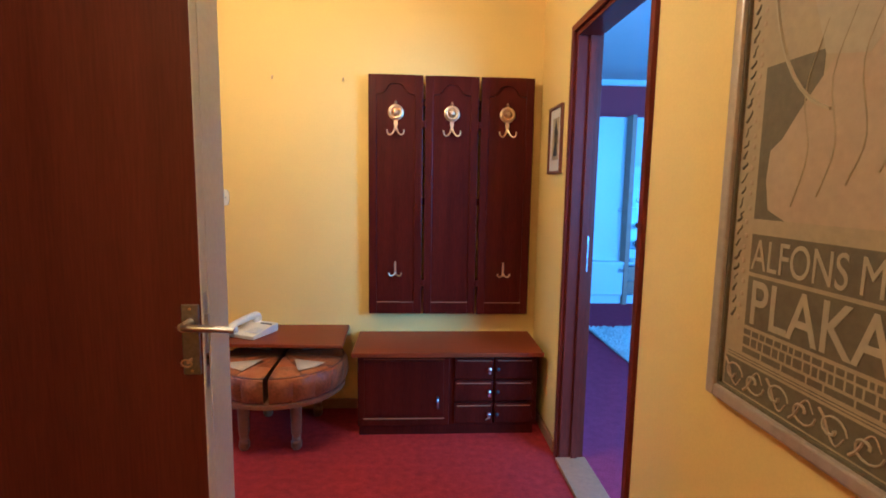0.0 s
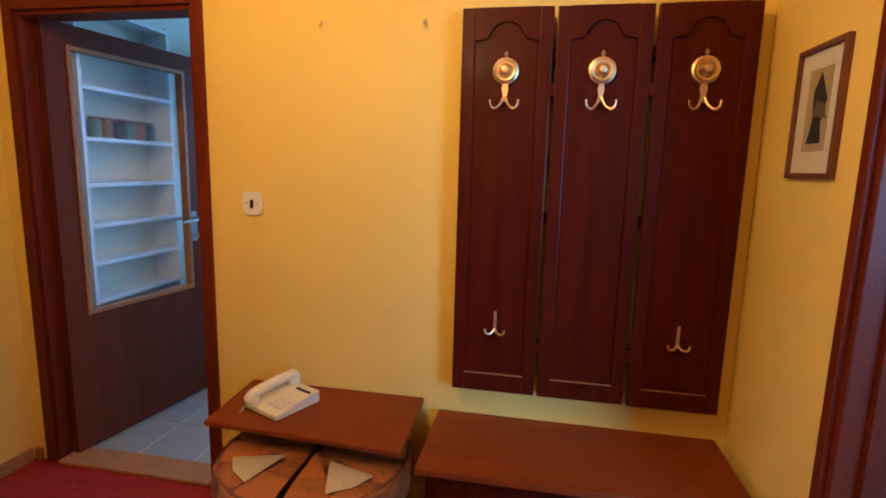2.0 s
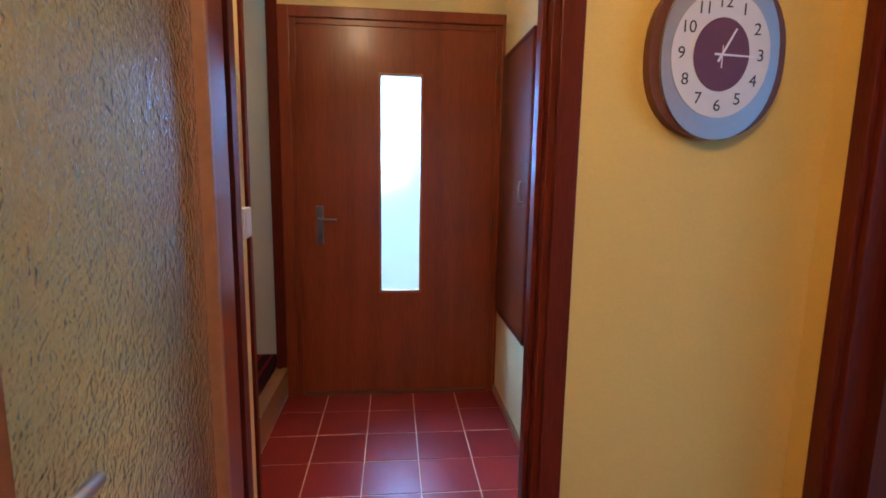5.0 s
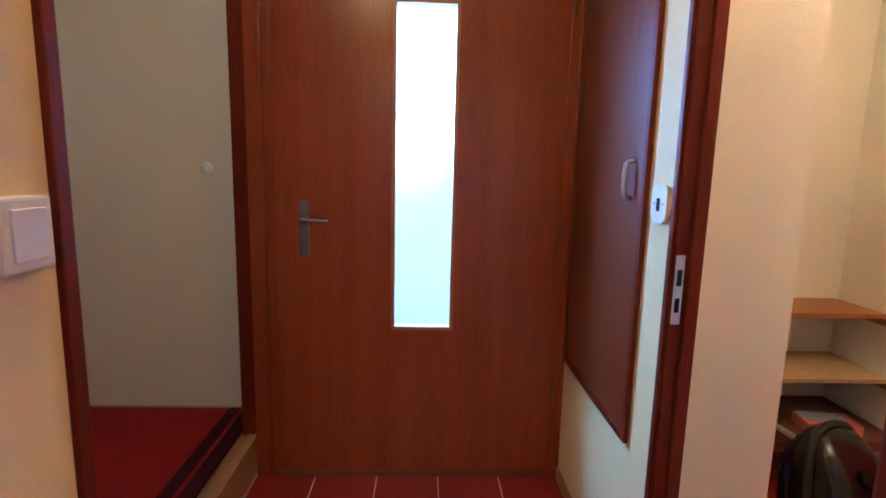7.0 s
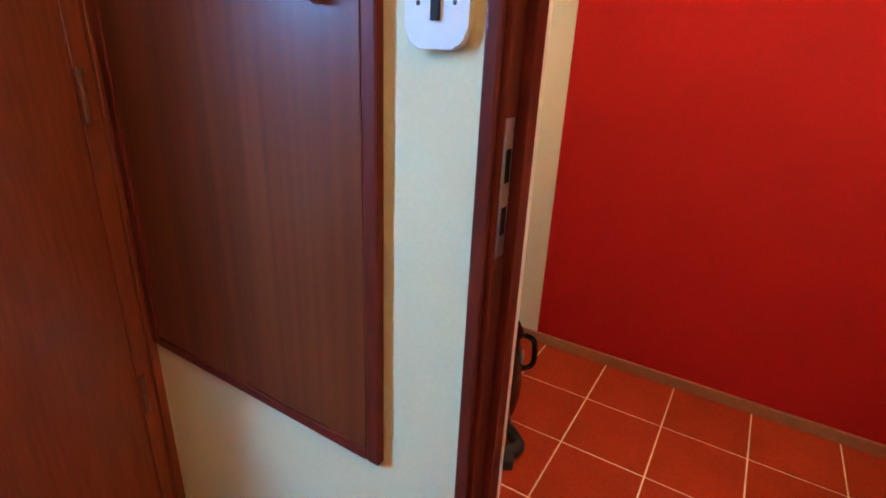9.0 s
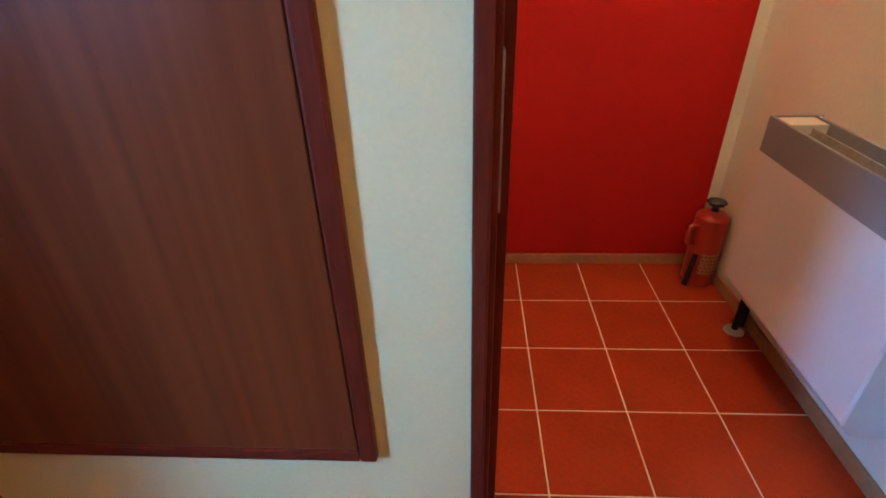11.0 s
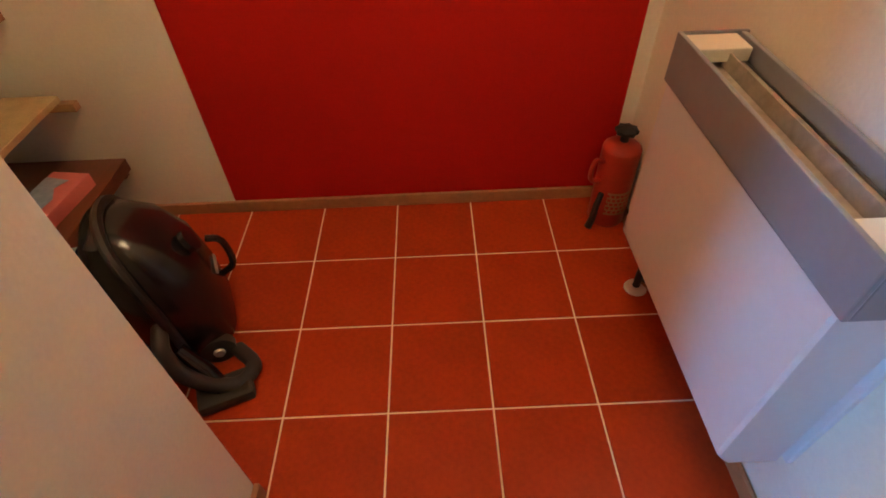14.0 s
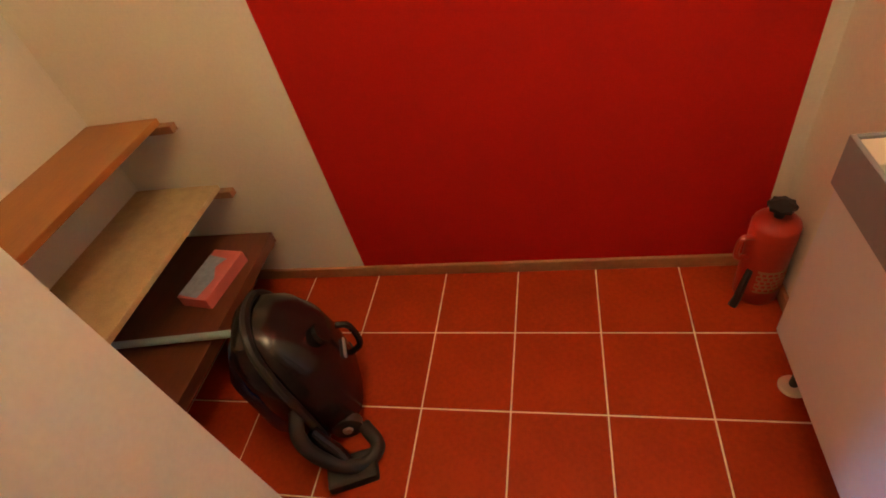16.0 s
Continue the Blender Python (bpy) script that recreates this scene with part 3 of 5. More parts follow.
def strike_plate(m):
    e = empty("strike_plate", m, "steel strike plate let into a door jamb", "strike plate")
    part("plate", box(-0.011, 0.011, 0, 0.0025, -0.085, 0.085, 0.001), METAL, e)
    part("slot", box(-0.006, 0.006, 0.002, 0.0032, 0.01, 0.05), BLK, e)
    part("slot", box(-0.006, 0.006, 0.002, 0.0032, -0.055, -0.02), BLK, e)


strike_plate(pose(STO[0] + 0.02, VN + 0.014, 1.035, 0, 0, -90))
strike_plate(pose(-2.487, VES[1] - 0.03, 1.03, 0, 0, 180))
strike_plate(pose(EX + 0.084, LIV[1] - 0.03, 1.03, 0, 0, 180))


# ---- hall things ----
def rocker(name, m, w=0.082, label="ivory square light switch with a dark rocker"):
    e = empty(name, m, label, "light switch")
    pts = []
    for i in range(32):
        c, q = math.cos(math.pi * i / 16), math.sin(math.pi * i / 16)
        pts.append((w / 2 * math.copysign(abs(c) ** 0.4, c), w * 0.56 * math.copysign(abs(q) ** 0.4, q)))
    part("plate", prism(pts, -0.011, 0, bevel=0.003), WPLA, e)
    part("rocker", box(-0.006, 0.006, -0.014, -0.009, -0.018, 0.014, 0.001), BLK, e)
    for s in (-1, 1):
        part("screw", lathe([(0.003, 0), (0.002, 0.001)], 8, Matrix.Translation((s * 0.024, -0.011, 0)) @ pose(0, 0, 0, 90)), SOFTB, e)
    return e


rocker("light_switch", pose(-1.262, NY, 1.256))
rocker("light_switch", pose(-3.52, VN, 1.236), 0.085)
DSW = empty("double_switch", pose(-2.945, VS, 1.21, 0, 0, 180), "white surface-mounted light switch", "light switch")
part("plate", box(-0.045, 0.045, -0.03, 0, -0.05, 0.05, 0.005), WPLA, DSW)
part("rocker", box(-0.03, 0.03, -0.034, -0.029, -0.035, 0.035, 0.002), LAMW, DSW)
BELL = empty("push_button", pose(SW, 0.86, 1.29, 0, 0, 90), "small round white push button on the wall", "push button")
part("rim", lathe([(0.026, 0), (0.026, 0.012), (0.018, 0.016)], 20, pose(0, 0, 0, 90)), WPLA, BELL, smooth=True)
part("button", lathe([(0.012, 0.014), (0.011, 0.02)], 16, pose(0, 0, 0, 90)), LAMW, BELL, smooth=True)


def nail(x, z):
    e = empty("wall_nail", pose(x, NY, z), "small brass picture hook on the wall", "hook", "picture hooks")
    part("hook", tube([(0, 0, 0.012), (0, -0.008, 0.01), (0, -0.012, -0.004), (0, -0.018, -0.008), (0, -0.02, 0.002)], 0.0042, 6), BRASS, e)


nail(-0.964, 1.92)
nail(-0.574, 1.918)


def ornate_hook(parent, x, z):
    h = part("coat_hook", lathe([(0.001, 0.04), (0.011, 0.038), (0.017, 0.031), (0.019, 0.02), (0.024, 0.015), (0.028, 0.022), (0.033, 0.023), (0.036, 0.016), (0.043, 0.013), (0.044, 0.006), (0.02, 0.003), (0.02, 0)][::-1], 30, Matrix.Translation((x, 0, z)) @ pose(0, 0, 0, 90)), BRASS, parent, "ornate pale brass coat hook with a round knob", smooth=True)
    h.location.y = -0.014
    part("finial", lathe([(0.001, -0.012), (0.009, 0), (0.001, 0.012)], 6, Matrix.Translation((x, -0.008, z + 0.053)) @ pose(0, 0, 0, 0, 0, 45)), BRASS, h)
    stem = prism([(x - 0.008, z - 0.035), (x + 0.008, z - 0.035), (x + 0.012, z - 0.062), (x + 0.006, z - 0.075), (x + 0.010, z - 0.1), (x - 0.010, z - 0.1), (x - 0.006, z - 0.075), (x - 0.012, z - 0.062)], -0.012, -0.002, bevel=0.0015)
    part("stem", stem, BRASS, h)
    for s in (-1, 1):
        part("prong", tube(smoothline([(x + s * 0.004, -0.01, z - 0.085), (x + s * 0.014, -0.022, z - 0.11), (x + s * 0.03, -0.034, z - 0.124), (x + s * 0.044, -0.036, z - 0.115), (x + s * 0.047, -0.036, z - 0.095)], 4), 0.005, 8, taper=0.7), BRASS, h, smooth=True)


def small_hook(parent, x, z):
    h = part("coat_hook", prism([(x - 0.006, z - 0.03), (x + 0.006, z - 0.03), (x + 0.005, z + 0.05), (x - 0.005, z + 0.05)], -0.008, 0, bevel=0.001), BRASS, parent, "small double brass hook")
    h.location.y = -0.014
    for s in (-1, 1):
        part("prong", tube(smoothline([(x, -0.005, z - 0.015), (x + s * 0.014, -0.018, z - 0.03), (x + s * 0.03, -0.024, z - 0.028), (x + s * 0.036, -0.024, z - 0.012)], 4), 0.0042, 8), BRASS, h, smooth=True)


def rack_panel(x0, x1, z0, z1, low_hook, ym):
    w = x1 - x0
    e = empty("coat_rack_panel", pose((x0 + x1) / 2, ym, 0), "tall dark mahogany wall panel with arched field and brass hooks", "coat rack", "coat rack panels on the wall")
    a = w / 2
    part("backing", box(-a, a, -0.014, 0, z0, z1, 0.002), RACKW, e)
    for s in (-1, 1):
        part("stile", box(min(s * a, s * (a - 0.045)), max(s * a, s * (a - 0.045)), -0.024, -0.013, z0, z1, 0.004), RACKW, e)
    part("bottom_rail", box(-a + 0.044, a - 0.044, -0.024, -0.013, z0, z0 + 0.066, 0.004), RACKW, e)
    i = a - 0.044
    arch = [(-i, z1), (-i, z1 - 0.105), (-i * 0.62, z1 - 0.098), (-i * 0.5, z1 - 0.08), (-i * 0.4, z1 - 0.06), (-i * 0.22, z1 - 0.048), (0, z1 - 0.044), (i * 0.22, z1 - 0.048), (i * 0.4, z1 - 0.06), (i * 0.5, z1 - 0.08), (i * 0.62, z1 - 0.098), (i, z1 - 0.105), (i, z1)]
    part("arched_rail", prism(arch, -0.024, -0.013), RACKW, e)
    part("bead_line", box(-i, i, -0.027, -0.022, z0 + 0.066, z0 + 0.071, 0.001), LEGW, e)
    ornate_hook(e, 0, z1 - 0.203)
    if low_hook:
        small_hook(e, 0, z0 + 0.255)
    return e


RX = (-0.430, -0.128, -0.116, 0.184, 0.197, 0.497)
rack_panel(RX[0], RX[1], 0.600, 1.944, True, NY - 0.045)
rack_panel(RX[2], RX[3], 0.599, 1.943, False, NY - 0.045)
rack_panel(RX[4], RX[5], 0.596, 1.943, True, NY - 0.045)
for x in (RX[1] + 0.006, RX[3] + 0.0065):
    for z in (0.78, 1.68):
        e = empty("panel_clasp", pose(x, NY - 0.06, z), "small dark metal clasp joining two wall panels", "clasp", "clasps between panels")
        part("plate", box(-0.009, 0.009, -0.012, 0.03, -0.02, 0.02, 0.002), RACKW, e)
BAT = empty("rack_batten", pose(0, 0, 0), "hidden wooden batten behind the coat rack", "batten")
for z in (1.25, 1.8):
    part("batten", box(-0.36, 0.5, NY - 0.046, NY, z - 0.02, z + 0.02), RACKW, BAT)


def shoe_cabinet():
    x0, x1, y0, y1, h = -0.478, 0.505, 2.50, 2.855, 0.478
    e = empty("shoe_cabinet", pose(x0, y0, 0), "low dark mahogany hall cabinet with one door and six small drawers", "cabinet")
    w, d = x1 - x0, y1 - y0
    part("body", box(0.012, w - 0.004, 0.016, d, 0.05, h - 0.024, 0.003), RACKW, e)
    part("plinth", box(0.02, w - 0.02, 0.02, d - 0.02, 0, 0.055, 0.002), RACKW, e)
    part("top", box(-0.01, w + 0.012, -0.055, d, h - 0.024, h, 0.004), TOPW, e, "polished reddish wooden top")
    dr = part("door", box(0.02, 0.50, -0.004, 0.016, 0.06, h - 0.03, 0.004), RACKW, e)
    part("field", box(0.05, 0.47, -0.008, -0.003, 0.12, h - 0.06, 0.003), RACKW, dr)
    # Beads in paler wood: the bright edge highlights are put into the colour.
    part("bead", box(0.045, 0.475, -0.010, -0.003, 0.098, 0.104, 0.002), LEGW, dr)
    part("bead", box(0.045, 0.475, -0.010, -0.003, h - 0.052, h - 0.046, 0.002), TOPW, dr)
    kn = part("handle", tube(smoothline([(0.44, -0.008, 0.16), (0.44, -0.026, 0.175), (0.44, -0.026, 0.21), (0.44, -0.008, 0.222)], 4), 0.0045, 8), METAL, dr, "small nickel pull", smooth=True)
    for c in range(2):
        for r in range(3):
            a, b = 0.53 + c * 0.217, 0.53 + c * 0.217 + 0.205
            z0 = 0.07 + r * 0.125
            dd = part("drawer", box(a, b, -0.004, 0.016, z0, z0 + 0.112, 0.004), RACKW, e)
            # Paler bead here too, in place of the drawer's highlight.
            part("bead", box(a + 0.012, b - 0.012, -0.009, -0.003, z0 + 0.097, z0 + 0.102, 0.002), LEGW, dd)
            kx = b - 0.02 if c == 0 else a + 0.012
            part("knob", lathe([(0.005, 0), (0.006, 0.008), (0.01, 0.014), (0.009, 0.022), (0.001, 0.026)], 14, Matrix.Translation((kx, -0.003, z0 + 0.056)) @ pose(0, 0, 0, 90)), METAL if c == 0 else SOFTB, dd, smooth=True)
            if c == 0:
                part("keyhole_plate", lathe([(0.008, 0), (0.008, 0.002)], 12, Matrix.Translation((kx + 0.002, -0.003, z0 + 0.03)) @ pose(0, 0, 0, 90)), METAL, dd)
    part("key", tube([(0.722, -0.006, 0.12), (0.715, -0.02, 0.108), (0.7, -0.024, 0.1)], 0.003, 6), METAL, e, "small key hanging in a drawer lock")
    return e


shoe_cabinet()

SH = empty("telephone_shelf", pose(0, 0, 0), "small brown wooden wall shelf above the pouffe", "shelf")
part("board", slab([(-1.262, 2.50), (-0.535, 2.46), (-0.55, NY - 0.002), (-1.285, NY - 0.002)], 0.497, 0.516, 0.003), TOPW, SH)
for x in (-1.18, -0.62):
    part("bracket", cheek([(NY - 0.002, 0.497), (NY - 0.22, 0.497), (NY - 0.002, 0.36)], x - 0.009, x + 0.009, 0.001), SHELF3, SH)


def telephone():
    e = empty("telephone", pose(-1.05, 2.675, 0.517, 0, 0, -24) @ Matrix.Scale(0.92, 4), "cream corded desk telephone on the shelf", "telephone")
    prof = [(-0.11, 0), (0.11, 0), (0.11, 0.05), (0.06, 0.046), (-0.11, 0.022)]
    base = prism([(a, b) for a, b in prof], -0.095, 0.095, bevel=0.004)
    base.transform(pose(0, 0, 0, 0, 0, 90))
    part("base", base, WPLA, e)
    part("keypad", box(0.0, 0.078, -0.075, 0.02, 0.03, 0.036, 0.001), DIAL, e)
    for r in range(4):
        for c in range(3):
            part("button", box(0.008 + c * 0.023, 0.024 + c * 0.023, -0.068 + r * 0.021, -0.054 + r * 0.021, 0.034, 0.04, 0.001), WPLA, e)
    part("display_slot", box(0.0, 0.08, 0.062, 0.075, 0.044, 0.0505, 0.001), SOFTB, e)
    hs = part("handset", tube(smoothline([(-0.055, -0.125, 0.045), (-0.055, -0.1, 0.07), (-0.055, 0.0, 0.085), (-0.055, 0.09, 0.088), (-0.055, 0.11, 0.065)], 5), 0.021, 12), WPLA, e, "cream handset lying on its cradle", smooth=True)
    for y, z in ((-0.105, 0.045), (0.095, 0.06)):
        part("ear_cup", lathe([(0.026, -0.018), (0.03, 0), (0.026, 0.02)], 16, Matrix.Translation((-0.055, y, z))), WPLA, hs, smooth=True)
    pts = []
    for i in range(150):
        u = i / 149
        cx, cy, cz = -0.055 - 0.05 * u - 0.05 * math.sin(u * 3), -0.13 - 0.05 * math.sin(u * 2.2), 0.04 - 0.13 * math.sin(u * 2.6) * (1 - 0.2 * u)
        pts.append((cx + 0.006 * math.cos(i * 0.9), cy, cz + 0.006 * math.sin(i * 0.9)))
    part("coiled_cord", tube(pts, 0.0022, 5), WPLA, e, "coiled cream cord hanging over the shelf edge", smooth=True)
    return e


telephone()


def pouffe():
    """Round patchwork stool in two cushioned halves on turned legs."""
    e = empty("patchwork_stool", pose(-0.865, 2.56, 0), "round patchwork leather stool in orange brown and cream on turned legs", "stool")
    R = 0.335
    part("frame", lathe([(R - 0.03, 0.268), (R - 0.008, 0.272), (R - 0.006, 0.292), (R - 0.03, 0.297)], 40), LEGW, e, smooth=True)
    for x, y in ((0.143, 0.205), (-0.143, 0.205), (-0.155, -0.175), (0.105, -0.175)):
        part("leg", lathe([(0.018, 0), (0.026, 0.012), (0.028, 0.04), (0.02, 0.05), (0.024, 0.058), (0.02, 0.066), (0.026, 0.09), (0.029, 0.2), (0.026, 0.272)], 16, Matrix.Translation((x, y, 0))), LEGW, e, smooth=True)
    rp = random.Random(3)
    rim = 0.328

    def patch(name, corners, material, label="", puff=0.011):
        """Puffed quilted patch over four corners, sunk at its seams."""
        own = bmesh.new()
        c = [Vector(p) for p in corners]
        nrm = (c[1] - c[0]).cross(c[3] - c[0]).normalized()
        n = 6
        rows = []
        for v in range(n + 1):
            row = []
            for u in range(n + 1):
                a, b = u / n, v / n
                p = c[0] * (1 - a) * (1 - b) + c[1] * a * (1 - b) + c[2] * a * b + c[3] * (1 - a) * b
                k = (math.sin(math.pi * a) * math.sin(math.pi * b)) ** 0.45
                p = p + nrm * (puff * k + rp.uniform(-0.0015, 0.0015) * k)
                row.append(own.verts.new(p))
            rows.append(row)
        for p, q in zip(rows, rows[1:]):
            for u in range(n):
                own.faces.new((p[u], p[u + 1], q[u + 1], q[u]))
        part(name, own, material, e, label, smooth=True)

    for half in (0, 1):
        sx = 0.007 if half == 0 else -0.007
        a0, a1 = (-89, 89) if half == 0 else (91, 269)

        def at(deg, rad, z):
            return (sx + rad * math.cos(radians(deg)), rad * math.sin(radians(deg)), z)
        core = [(sx + 0.318 * math.cos(radians(a0 + (a1 - a0) * i / 20)), 0.318 * math.sin(radians(a0 + (a1 - a0) * i / 20))) for i in range(21)]
        part("cushion_core", slab(core, 0.297, 0.424), SHELF3, e)
        # upright band of small padded squares
        n = 9
        for k in range(n):
            b0, b1 = a0 + (a1 - a0) * k / n, a0 + (a1 - a0) * (k + 1) / n
            patch("side_patch", [at(b0, rim - 0.01, 0.3), at(b1, rim - 0.01, 0.3), at(b1, rim, 0.418), at(b0, rim, 0.418)], LEATH, puff=0.02)
        # top: long patches that meet at the middle, one cream triangle facing outward
        m = 6
        for k in range(m):
            b0, b1 = a0 + (a1 - a0) * k / m, a0 + (a1 - a0) * (k + 1) / m
            mid = (b0 + b1) / 2
            if k in (1, 4):
                patch("cream_patch", [at(mid, 0.1, 0.436), at(b0 - 3, 0.27, 0.436), at(mid, 0.275, 0.436), at(b1 + 3, 0.27, 0.436)], LEATW, "cream leather patch", 0.008)
                patch("top_patch", [at(b0, 0.268, 0.428), at(b0, rim + 0.004, 0.416), at(b1, rim + 0.004, 0.416), at(b1, 0.268, 0.428)], LEATH, puff=0.01)
                patch("top_patch", [at(b0, 0.02, 0.43), at(b0, 0.125, 0.432), at(b1, 0.115, 0.432), at(b1, 0.02, 0.43)], LEATH, puff=0.007)
            else:
                patch("top_patch", [at(b0, 0.19, 0.432), at(b0, rim + 0.004, 0.416), at(b1, rim + 0.004, 0.416), at(b1, 0.19, 0.432)], LEATH, puff=0.014)
                patch("top_patch", [at(b0, 0.02, 0.43), at(b0, 0.188, 0.432), at(b1, 0.188, 0.432), at(b1, 0.02, 0.43)], LEATH, puff=0.01)
    return e


pouffe()


def wall_clock():
    e = empty("wall_clock", pose(WX, 2.537, 1.664, 0, 0, 90), "oval silver wall clock with a plum centre and black numerals", "clock")
    A, B = 0.168, 0.19

    def oval(a, b, d0, d1, m, name, k=2.3, lab=""):
        pts = []
        for i in range(48):
            t = 2 * math.pi * i / 48
            c, s = math.cos(t), math.sin(t)
            pts.append((a * math.copysign(abs(c) ** (2 / k), c), b * math.copysign(abs(s) ** (2 / k), s)))
        return part(name, prism(pts, d0, d1, bevel=0.003), m, e, lab)
    oval(A, B, -0.03, 0.0, SHELF3, "case", lab="dark brown clock case")
    oval(A * 0.86, B * 1.01, -0.04, -0.006, SILVER, "rim", 2.15)
    oval(0.121, 0.142, -0.0415, -0.036, DIAL, "dial", 2)
    oval(0.068, 0.082, -0.043, -0.038, PLUM, "dial_centre", 2)
    for i in range(1, 13):
        a = radians(90 - 30 * i)
        letters(str(i), 0.038, Matrix.Translation((0.097 * math.cos(a), -0.0416, 0.115 * math.sin(a) - 0.011)) @ pose(0, 0, 0, 90), SOFTB, e, "numeral")
    for ang, ln, wd, nm in ((radians(62), 0.065, 0.006, "hour_hand"), (radians(-2), 0.08, 0.005, "minute_hand")):
        hnd = prism([(-0.018, -wd / 2), (ln, -wd / 3), (ln, wd / 3), (-0.018, wd / 2)], -0.0455, -0.0445)
        hnd.transform(pose(0, 0, 0, 0, -math.degrees(ang), 0))
        part(nm, hnd, LAMW, e)
    part("second_hand", prism([(-0.0012, -0.03), (0.0012, -0.03), (0.0008, 0.02), (-0.0008, 0.02)], -0.0465, -0.0458), LAMW, e)
    return e


wall_clock()


def poster():
    y1, y0, z0, z1 = 1.04, 0.27, 0.858, 1.98
    W, HT = y1 - y0, z1 - z0
    e = empty("framed_poster", pose(EX, y1, z0, 0, 0, -90), "large sepia art poster with bold lettering in a silvery frame", "poster")
    for q in ((0, 0.03, 0, HT), (W - 0.03, W, 0, HT), (0.03, W - 0.03, 0, 0.03), (0.03, W - 0.03, HT - 0.03, HT)):
        part("frame_bar", box(q[0], q[1], -0.026, 0, q[2], q[3], 0.006), PFRAME, e)
    for q in ((0.03, 0.036, 0.03, HT - 0.03), (W - 0.036, W - 0.03, 0.03, HT - 0.03), (0.036, W - 0.036, 0.03, 0.036), (0.036, W - 0.036, HT - 0.036, HT - 0.03)):
        part("frame_slip", box(q[0], q[1], -0.016, -0.006, q[2], q[3]), PAPD, e, "dark inner edge of the frame")
    part("print", box(0.02, W - 0.02, -0.008, -0.003, 0.02, HT - 0.02), PAPER, e)
    L, R = 0.098, W - 0.05

    def inlay(name, outline, material, d=0.0084):
        part(name, prism(outline, -d, -0.0076), material, e)

    def rect(a, b, c, d):
        return [(a, c), (b, c), (b, d), (a, d)]

    # bead and leaf border beside the picture
    r = random.Random(5)
    z = 0.2
    while z < HT - 0.06:
        h = r.uniform(0.012, 0.026)
        pts = [(0.05 + 0.012 * u + r.uniform(-0.004, 0.004), -0.0082, z + h * u) for u in (0, 0.35, 0.7, 1)]
        part("border_leaf", tube(smoothline(pts, 3), r.uniform(0.002, 0.004), 5, taper=0.4), PAPD, e)
        part("border_bead", lathe([(0.006, 0), (0.004, 0.001)], 8, Matrix.Translation((0.078 + r.uniform(-0.004, 0.004), -0.0082, z)) @ pose(0, 0, 0, 90)), PAPF, e)
        z += h + 0.008
    # lettered bands: dark ground, pale letters
    inlay("title_ground", rect(L, R, 0.306, 0.388), PAPD)
    inlay("title_ground", rect(L, R, 0.19, 0.298), PAPD)
    letters("ALFONS M", 0.092, Matrix.Translation((L + 0.006, -0.0092, 0.314)) @ pose(0, 0, 0, 90) @ Matrix.Diagonal((0.72, 1, 1, 1)), PAPL, e, align="LEFT").data.offset = 0.0
    letters("PLAKA", 0.134, Matrix.Translation((L + 0.01, -0.0092, 0.198)) @ pose(0, 0, 0, 90) @ Matrix.Diagonal((0.84, 1, 1, 1)), PAPL, e, align="LEFT").data.offset = 0.001
    # three rows of unread small print
    for k, (zz, hh) in enumerate(((0.170, 0.012), (0.147, 0.018), (0.128, 0.013))):
        x = L
        while x < R - 0.05:
            w = r.uniform(0.008, 0.022) if k != 2 else r.uniform(0.03, 0.07)
            inlay("unread_line", rect(x, x + w, zz, zz + hh), PAPD)
            x += w + 0.005
    for zz in (0.112, 0.118):
        inlay("rule", rect(0.05, R, zz, zz + 0.002), PAPD)
    # foot panel of whiplash scrolls
    inlay("foot_ground", rect(0.045, W - 0.045, 0.04, 0.106), PAPD)
    for i in range(10):
        cx, up = 0.075 + i * 0.068, 1 if i % 2 else -1
        pts = [(cx + (0.006 + 0.0042 * a) * math.cos(a * up), -0.0086, 0.073 + (0.005 + 0.0036 * a) * math.sin(a * up)) for a in [j * 0.45 for j in range(15)]]
        part("scroll", tube(pts, 0.0042, 5, taper=0.5), PAPL if i % 3 else PAPF, e)
        pts = [(cx - 0.03 + 0.02 * u, -0.0086, 0.073 - up * 0.026 * math.cos(u * 1.6)) for u in (0, 0.7, 1.4, 2.1, 2.8)]
        part("scroll", tube(smoothline(pts, 3), 0.0034, 5, taper=0.4), PAPF, e)
    # picture: olive ground, pale drapery and an arc behind it
    inlay("olive_field", rect(L, L + 0.15, 0.42, 0.73), PAPD)
    inlay("pale_shape", [(L + 0.04, 0.44), (L + 0.09, 0.42), (R, 0.42), (R, 0.86), (0.42, 0.9), (0.3, 0.74), (0.2, 0.63), (0.16, 0.58), (0.13, 0.56), (0.125, 0.5)], PAPF, 0.0088)
    inlay("pale_shape", [(0.25, 0.72), (0.34, 0.7), (0.46, 0.84), (0.5, 1.0), (0.36, 1.05), (0.24, 1.0), (0.2, 0.86)], PAPL, 0.0092)
    arc = [(L + 0.002 + 0.2 * (1 - math.cos(a)), -0.0084, 0.98 - 0.36 * math.sin(a)) for a in [i * 0.13 for i in range(12)]]
    part("arc_line", tube(arc, 0.004, 5), PAPL, e)
    for k in range(7):
        x = 0.2 + k * 0.06
        pts = [(x, -0.0088, 0.45 + 0.02 * k), (x + 0.03, -0.0088, 0.55 + 0.01 * k), (x + 0.01, -0.0088, 0.66 + 0.015 * k), (x + 0.05, -0.0088, 0.78 + 0.01 * k)]
        part("fold_line", tube(smoothline(pts, 4), 0.0022, 5, taper=0.4), PAPER, e)
    return e


poster()


